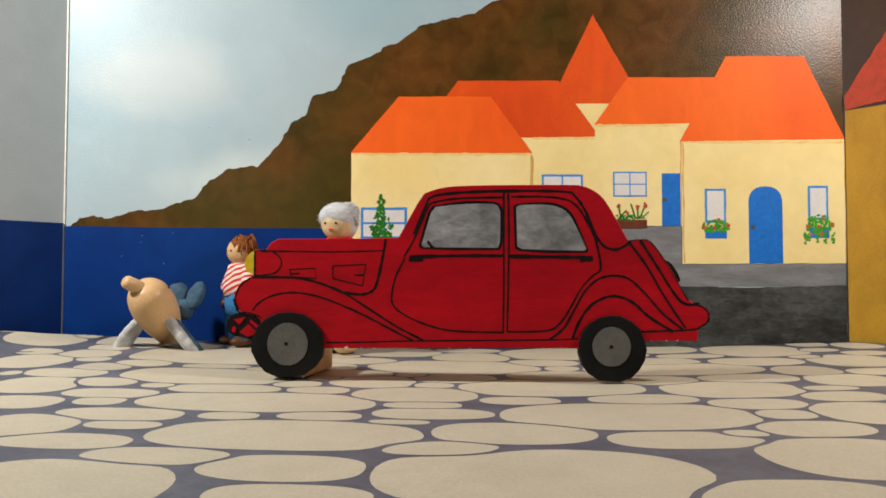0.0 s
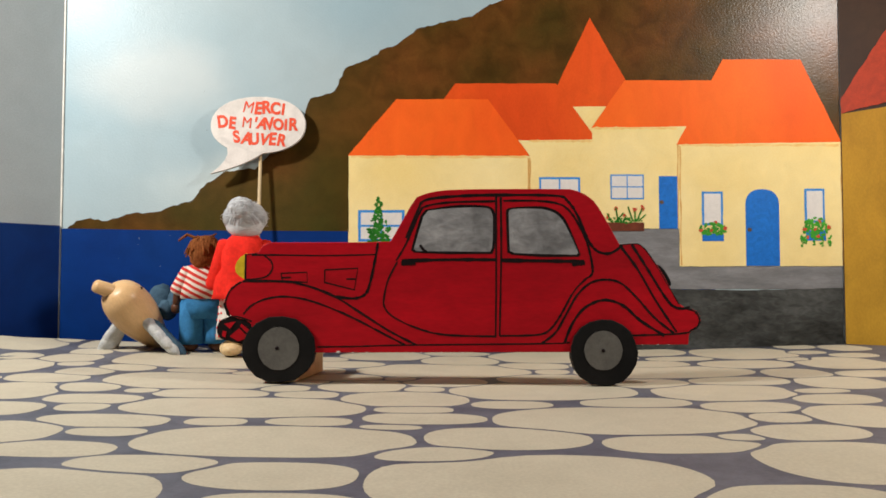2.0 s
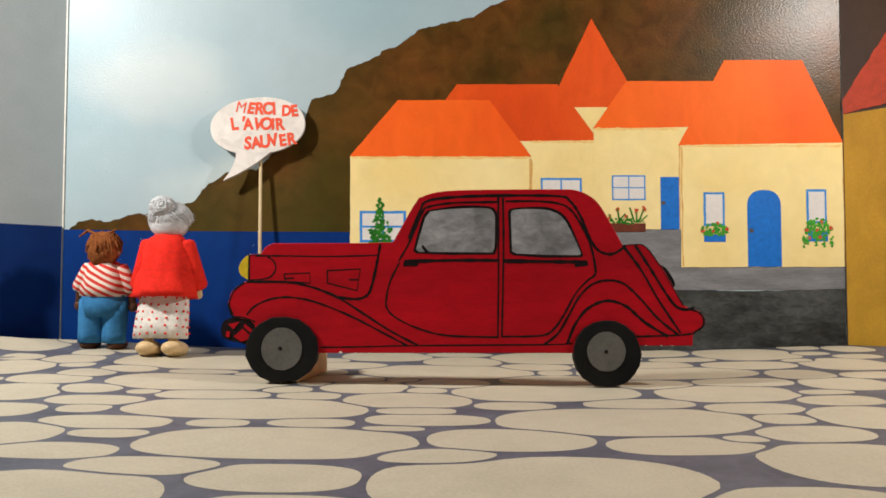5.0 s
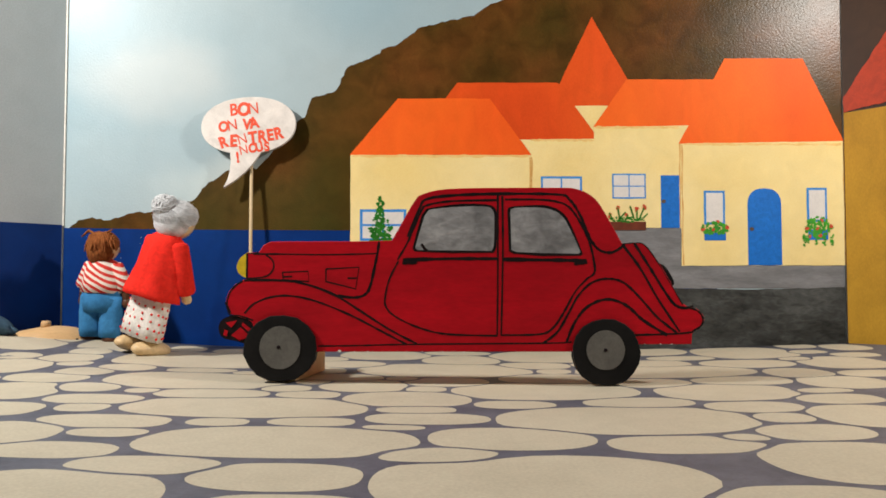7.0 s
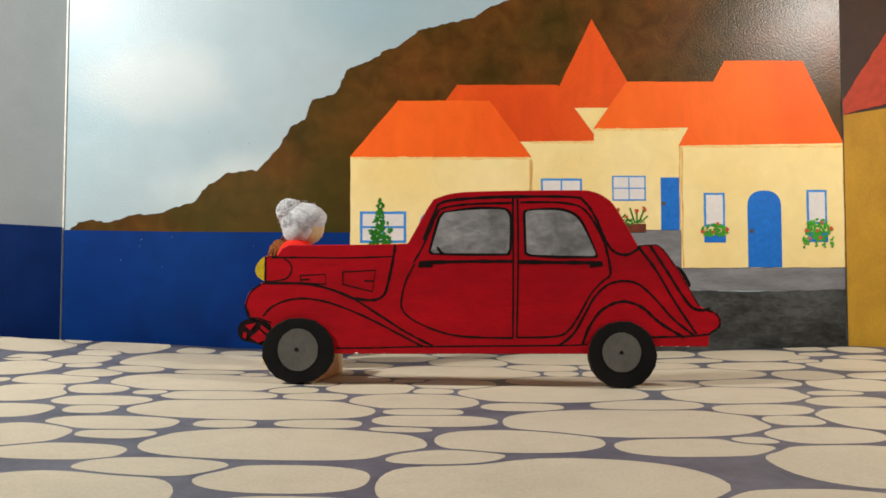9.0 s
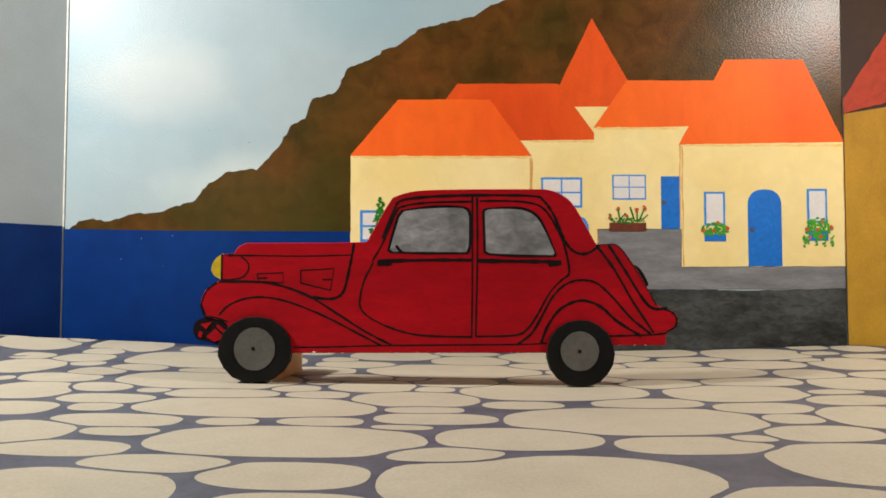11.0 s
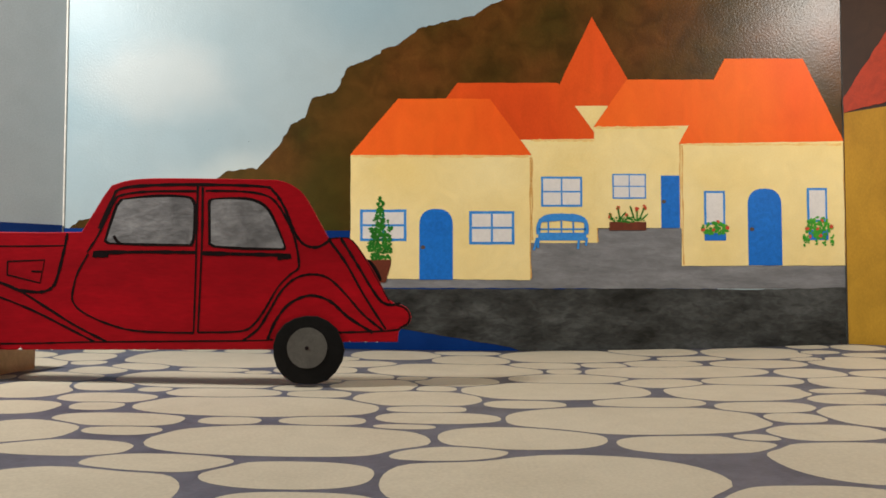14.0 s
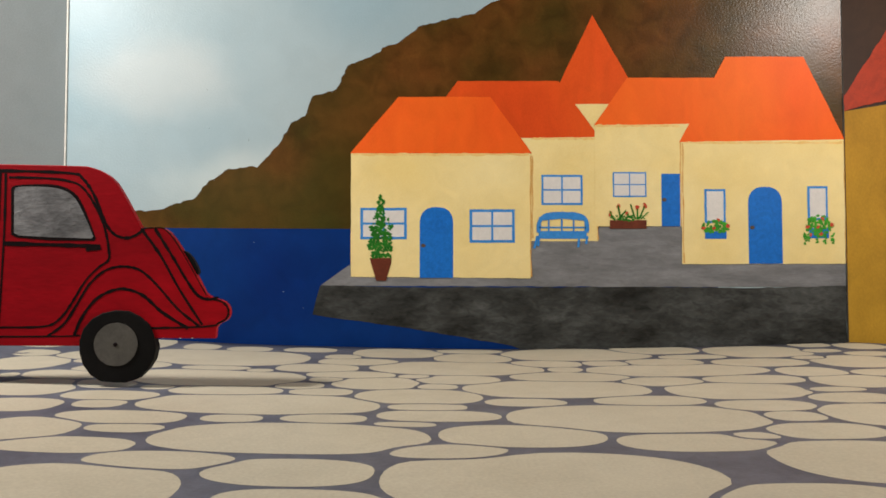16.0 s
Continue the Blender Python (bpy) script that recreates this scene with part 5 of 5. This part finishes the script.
def motions():
    for f, side in zip(flippers, (-1, 1)):
        spread, flat_out = fin_pose(side, 0.42, 0.66, 0.66, 0.003, 0.008), fin_pose(side, 0.90, 0.55, 0.04, 0.009, 0.0055)
        swept = fin_pose(side, 1.0, 0.12, -0.15, 0.018, 0.0075)
        walk(f, [(0, spread), (2.3, spread), (2.4, flat_out), (2.7, flat_out), (2.9, swept), (4.2, swept), (5.0, flat_out), (16, flat_out)])
    curled, trailing = pose(0.019, -0.011, 0.028, 0, -62, 0), pose(0.027, 0, 0.0205)
    walk(tail_fin, [(0, curled), (2.3, curled), (2.4, trailing), (16, trailing)])
    snout = Matrix.Translation((-0.0195, 0.0005, 0.0160))
    bent, straight = snout @ Matrix.Rotation(radians(-31), 4, "Z") @ Matrix.Rotation(radians(-13), 4, "Y"), snout
    walk(beak, [(0, bent), (2.3, bent), (2.4, straight), (16, straight)])
    walk(floor, [
        (0, pose(-0.0043, 0.0037, 0, 0, 0, -0.36)),
        (0.5, pose(-0.0033, 0.0028, 0, 0, 0, -0.07)),
        (1, pose(-0.0031, 0.0004, 0, 0, 0, 0.07)),
        (1.5, pose(-0.0021, 0.0000, 0, 0, 0, 0.24)),
        (2, pose(-0.0014, -0.0005, 0, 0, 0, 0.67)),
        (2.5, pose(-0.0007, -0.0009, 0, 0, 0, 0.81)),
        (3, pose(-0.0009, 0.0002, 0, 0, 0, 0.70)),
        (3.5, pose(-0.0013, -0.0015, 0, 0, 0, 0.73)),
        (4, pose(-0.0011, -0.0017, 0, 0, 0, 0.66)),
        (6.5, pose(-0.0008, -0.0011, 0, 0, 0, 0.67)),
        (7, pose(0.0008, -0.0022, 0, 0, 0, 1.01)),
        (7.5, pose(0.0021, -0.0024, 0, 0, 0, 1.22)),
        (8, pose(0.0011, -0.0023, 0, 0, 0, 1.02)),
        (8.5, pose(0.0011, -0.0028, 0, 0, 0, 0.82)),
        (9, pose(0.0006, -0.0023, 0, 0, 0, 0.41)),
        (11.5, pose(-0.0006, -0.0005, 0, 0, 0, 0.09)),
        (12, pose(0.0006, -0.0008, 0, 0, 0, 0.31)),
        (12.5, pose(0.0005, -0.0007, 0, 0, 0, 0.28)),
        (13, pose(0.0003, -0.0006, 0, 0, 0, 0.19)),
        (13.5, pose(-0.0004, -0.0000, 0, 0, 0, 0.04)),
        (14, pose(0.0008, -0.0007, 0, 0, 0, 0.20)),
        (14.5, pose(-0.0010, -0.0000, 0, 0, 0, -0.13)),
        (15, pose(-0.0012, 0.0007, 0, 0, 0, -0.16)),
        (15.5, pose(-0.0004, -0.0002, 0, 0, 0, -0.02)),
        (16, pose(0.0000, 0.0000, 0, 0, 0, 0.00)),
    ])
    walk(car, [
        (0, pose(0.0021, 0.3723, 0.0021, 0, -0.01, -0.18)),
        (0.5, pose(0.0012, 0.3723, 0.0020, 0, -0.01, -0.25)),
        (1, pose(0.0013, 0.3722, 0.0014, 0, -0.13, 0.06)),
        (1.5, pose(0.0014, 0.3722, 0.0014, 0, -0.02, 0.50)),
        (2, pose(-0.0006, 0.3716, 0.0014, 0, 0.01, 1.00)),
        (2.5, pose(-0.0007, 0.3717, 0.0015, 0, -0.04, 0.17)),
        (3, pose(-0.0006, 0.3717, 0.0017, 0, 0.00, 0.02)),
        (3.5, pose(-0.0009, 0.3715, 0.0013, 0, -0.00, 0.00)),
        (4, pose(-0.0002, 0.3718, 0.0014, 0, -0.03, -0.25)),
        (6.5, pose(-0.0004, 0.3716, 0.0015, 0, 0.06, -0.01)),
        (7, pose(-0.0008, 0.3705, 0.0015, 0, 0.03, 0.42)),
        (7.5, pose(-0.0006, 0.3707, 0.0014, 0, -0.04, 0.41)),
        (8, pose(-0.0004, 0.3701, 0.0014, 0, 0.01, 0.49)),
        (8.5, pose(0.0008, 0.3701, 0.0013, 0, -0.08, 0.51)),
        (9, pose(0.0077, 0.3730, 0.0012, 0, -0.12, -1.26)),
        (9.2, pose(0.0077, 0.3729, 0.0010, 0, -0.13, -1.29)),
        (11.3, pose(-0.0240, 0.3703, 0.0015, 0, 0.08, 1.81)),
        (11.5, pose(-0.0320, 0.3682, 0.0020, 0, 0.23, 3.17)),
        (12, pose(-0.0586, 0.3637, 0.0025, 0, 0.33, 4.79)),
        (12.5, pose(-0.0861, 0.3570, 0.0031, 0, 0.61, 6.72)),
        (13, pose(-0.1069, 0.3553, 0.0037, 0, 0.78, 6.04)),
        (13.5, pose(-0.1332, 0.3555, 0.0040, 0, 0.29, 4.82)),
        (14, pose(-0.1544, 0.3520, 0.0046, 0, 0.49, 4.94)),
        (14.5, pose(-0.1754, 0.3491, 0.0054, 0, 0.50, 5.09)),
        (15, pose(-0.1923, 0.3441, 0.0065, 0, 1.10, 5.18)),
        (15.5, pose(-0.2100, 0.3387, 0.0070, 0, 1.10, 5.29)),
        (16, pose(-0.2419, 0.3318, 0.0079, 0, 0.74, 5.05)),
    ])
    # each bubble is set up behind the car for its line and then put aside on the table
    aside = [pose(-0.52 - 0.02 * k, 0.02 - 0.06 * k, -0.008) for k in range(3)]
    one, nudged, two, three = pose(-0.1413, 0.5250, 0.0065, -4.4, -1.2), pose(-0.1408, 0.5250, 0.0065, -4.4, 0), pose(-0.1389, 0.5250, 0.0067, -4.4, -1.2), pose(-0.1461, 0.5250, 0.0058, -4.4, -1.2)
    walk(bubbles[0], [(0, aside[0]), (0.4, aside[0]), (0.44, one), (1.56, one), (1.6, nudged), (3.26, nudged), (3.3, aside[0]), (16, aside[0])])
    walk(bubbles[1], [(0, aside[1]), (3.26, aside[1]), (3.3, two), (3.5, two), (5.2, two), (5.24, aside[1]), (16, aside[1])])
    walk(bubbles[2], [(0, aside[2]), (5.2, aside[2]), (5.24, three), (6.5, three), (7.0, three), (8.14, three), (8.18, aside[2]), (16, aside[2])])
    walk(grandmother, [
        (0, on_floor(-0.0743, 0.5028, -18)),
        (0.2, on_floor(-0.0743, 0.5028, -18)),
        (0.3, on_floor(-0.0926, 0.4974, -88)),
        (0.5, on_floor(-0.1033, 0.4957, -88)),
        (0.8, on_floor(-0.1030, 0.4953, -92)),
        (1, on_floor(-0.1060, 0.4930, -92)),
        (1.1, on_floor(-0.1085, 0.4906, -90)),
        (1.5, on_floor(-0.1200, 0.4823, -95, 3)),
        (1.7, on_floor(-0.1320, 0.4809, -150)),
        (2, on_floor(-0.1342, 0.4803, -165)),
        (2.2, on_floor(-0.1298, 0.4814, -125)),
        (2.5, on_floor(-0.1290, 0.4882, -120, -1)),
        (2.8, on_floor(-0.1556, 0.4845, -150)),
        (3, on_floor(-0.1565, 0.4840, -150)),
        (3.1, on_floor(-0.1675, 0.4809, -165)),
        (3.5, on_floor(-0.1661, 0.4813, -180, -2)),
        (3.7, on_floor(-0.1751, 0.4785, -158)),
        (4, on_floor(-0.1881, 0.4725, -154)),
        (4.2, on_floor(-0.1861, 0.4732, -154)),
        (5.2, on_floor(-0.1890, 0.4672, -180, 0, -10)),
        (5.8, on_floor(-0.2214, 0.5300, -180, 0, 0, -0.0005)),
        (6.2, on_floor(-0.2255, 0.5300, -176, -3, 0, -0.0405)),
        (6.7, on_floor(-0.2255, 0.5300, -176, -3, 0, -0.0405)),
        (6.74, on_floor(-0.2223, 0.5300, -180, 0, 0, -0.0005)),
        (6.78, on_floor(-0.1990, 0.4900, -190, 13)),
        (6.9, on_floor(-0.2015, 0.4750, -195, 14)),
        (7, on_floor(-0.2045, 0.4694, -206, 15)),
        (7.1, on_floor(-0.2075, 0.4753, -212, 14)),
        (7.2, on_floor(-0.2132, 0.4793, -255, 12.0)),
        (7.5, on_floor(-0.1992, 0.4525, -262, 14.0)),
        (7.8, on_floor(-0.1828, 0.4502, -262, 10.0)),
        (8, on_floor(-0.1749, 0.4466, -262, 9.0)),
        (8.3, on_floor(-0.1548, 0.4405, -262, 8.0)),
        (8.5, on_floor(-0.1465, 0.4324, -262, 8.0)),
        (8.7, on_floor(-0.1241, 0.4370, -262, 7)),
        (8.8, on_floor(-0.1142, 0.4392, -255, 6)),
        (9, on_floor(-0.1010, 0.4421, -240, 7, 0, -0.003)),
        (9.2, on_floor(-0.0950, 0.4434, -240, 7, 0, -0.003)),
        (9.8, on_floor(-0.0671, 0.4543, -262, 3)),
        (9.84, pose(-0.5000, 0.0400, -0.008, 0, 0, -262)),
        (16, pose(-0.5000, 0.0400, -0.008, 0, 0, -262)),
    ])
    walk(boy, [
        (0, on_floor(-0.1523, 0.5270, -48, 0)),
        (0.34, on_floor(-0.1520, 0.5270, -60, 0)),
        (0.4, on_floor(-0.1735, 0.5194, -80, -30, 0, 0.005)),
        (0.5, on_floor(-0.1735, 0.5194, -80, -30, 0, 0.005)),
        (0.62, on_floor(-0.1735, 0.5180, -80, -29, 0, 0.004)),
        (0.68, on_floor(-0.1695, 0.5140, -95, -18)),
        (0.8, on_floor(-0.1650, 0.5125, -98, -17)),
        (1.1, on_floor(-0.1645, 0.5048, -98, -18)),
        (1.5, on_floor(-0.1605, 0.4971, -98, -18)),
        (1.7, on_floor(-0.1627, 0.4966, -125, -4)),
        (2, on_floor(-0.1692, 0.5019, -160)),
        (2.2, on_floor(-0.1750, 0.5000, -170)),
        (2.5, on_floor(-0.1835, 0.4947, -168, 5)),
        (2.8, on_floor(-0.2045, 0.4977, -175, 7)),
        (3, on_floor(-0.2062, 0.4985, -176, 8)),
        (3.1, on_floor(-0.2140, 0.4998, -178, 4)),
        (3.5, on_floor(-0.2155, 0.5005, -180, 5)),
        (3.7, on_floor(-0.2203, 0.4987, -180, 3)),
        (4, on_floor(-0.2355, 0.4867, -180, 5)),
        (4.2, on_floor(-0.2334, 0.4878, -180, 5)),
        (5.4, on_floor(-0.2401, 0.4869, -180)),
        (5.8, on_floor(-0.2666, 0.5230, -180, 0, 0, -0.0005)),
        (6.2, on_floor(-0.2690, 0.5230, -172, 2, 0, -0.0265)),
        (6.7, on_floor(-0.2690, 0.5230, -172, 2, 0, -0.0265)),
        (6.74, on_floor(-0.2666, 0.5230, -180, 0, 0, -0.0005)),
        (6.78, on_floor(-0.2526, 0.5260, -180)),
        (7, on_floor(-0.2510, 0.5150, -193, 2)),
        (7.1, on_floor(-0.2490, 0.5150, -200, 2)),
        (7.2, on_floor(-0.2321, 0.5265, -240)),
        (7.5, on_floor(-0.2135, 0.5093, -262)),
        (7.8, on_floor(-0.1987, 0.5070, -262)),
        (8, on_floor(-0.1904, 0.5023, -262)),
        (8.3, on_floor(-0.1677, 0.4950, -262)),
        (8.5, on_floor(-0.1548, 0.4918, -262)),
        (8.8, on_floor(-0.1243, 0.4932, -262)),
        (9, on_floor(-0.1101, 0.4969, -262)),
        (9.2, on_floor(-0.1025, 0.4987, -262)),
        (9.8, on_floor(-0.0746, 0.5049, -262)),
        (9.84, pose(-0.5000, -0.0200, -0.008, 0, 0, -262)),
        (16, pose(-0.5000, -0.0200, -0.008, 0, 0, -262)),
    ])
    walk(dolphin, [
        (0, on_floor(-0.2000, 0.4792, 88, 0, -41, 0.0150)),
        (0.6, on_floor(-0.1985, 0.4792, 88, 0, -41, 0.0150)),
        (1, on_floor(-0.2045, 0.4775, 83, 0, -41, 0.0150)),
        (1.5, on_floor(-0.2065, 0.4766, 81, 0, -41, 0.0150)),
        (2, on_floor(-0.2110, 0.4752, 78, 0, -41, 0.0150)),
        (2.2, on_floor(-0.2158, 0.4748, 50, 0, -42, 0.0130)),
        (2.32, on_floor(-0.2158, 0.4748, 50, 0, -42, 0.0130)),
        (2.4, on_floor(-0.2526, 0.5173, 14, 0)),
        (2.5, on_floor(-0.2545, 0.5158, 14)),
        (2.8, on_floor(-0.2600, 0.5160, 10, 0, 0, -0.003)),
        (3, on_floor(-0.2655, 0.5180, 8, 0, 0, -0.005)),
        (3.1, on_floor(-0.2735, 0.5180, 8, 0, 0, -0.005)),
        (3.5, on_floor(-0.2825, 0.5180, 6, 0, 0, -0.005)),
        (3.7, on_floor(-0.2920, 0.5120, 6, 0, 0, -0.003)),
        (3.9, on_floor(-0.3143, 0.4638, 15)),
        (4, on_floor(-0.3337, 0.4060, 40)),
        (4.2, on_floor(-0.3384, 0.4038, 45)),
        (5, on_floor(-0.3384, 0.4038, 90)),
        (5.6, on_floor(-0.3276, 0.4147, 140)),
        (6.2, on_floor(-0.3028, 0.5150, 205, -14, 0, -0.006)),
        (6.5, on_floor(-0.3007, 0.5150, 205, -16, 0, -0.004)),
        (6.7, on_floor(-0.2994, 0.5150, 205, -14, 0, -0.005)),
        (6.78, on_floor(-0.2874, 0.5120, 208, 3, 0, -0.0185)),
        (7, on_floor(-0.2857, 0.5120, 208, 3, 0, -0.0185)),
        (7.5, on_floor(-0.2833, 0.5120, 208, 3, 0, -0.0185)),
        (8.05, on_floor(-0.2824, 0.5120, 208, 3, 0, -0.0185)),
        (8.1, on_floor(-0.3384, 0.4038, 150)),
        (16, on_floor(-0.3384, 0.4038, 150)),
    ])


motions()
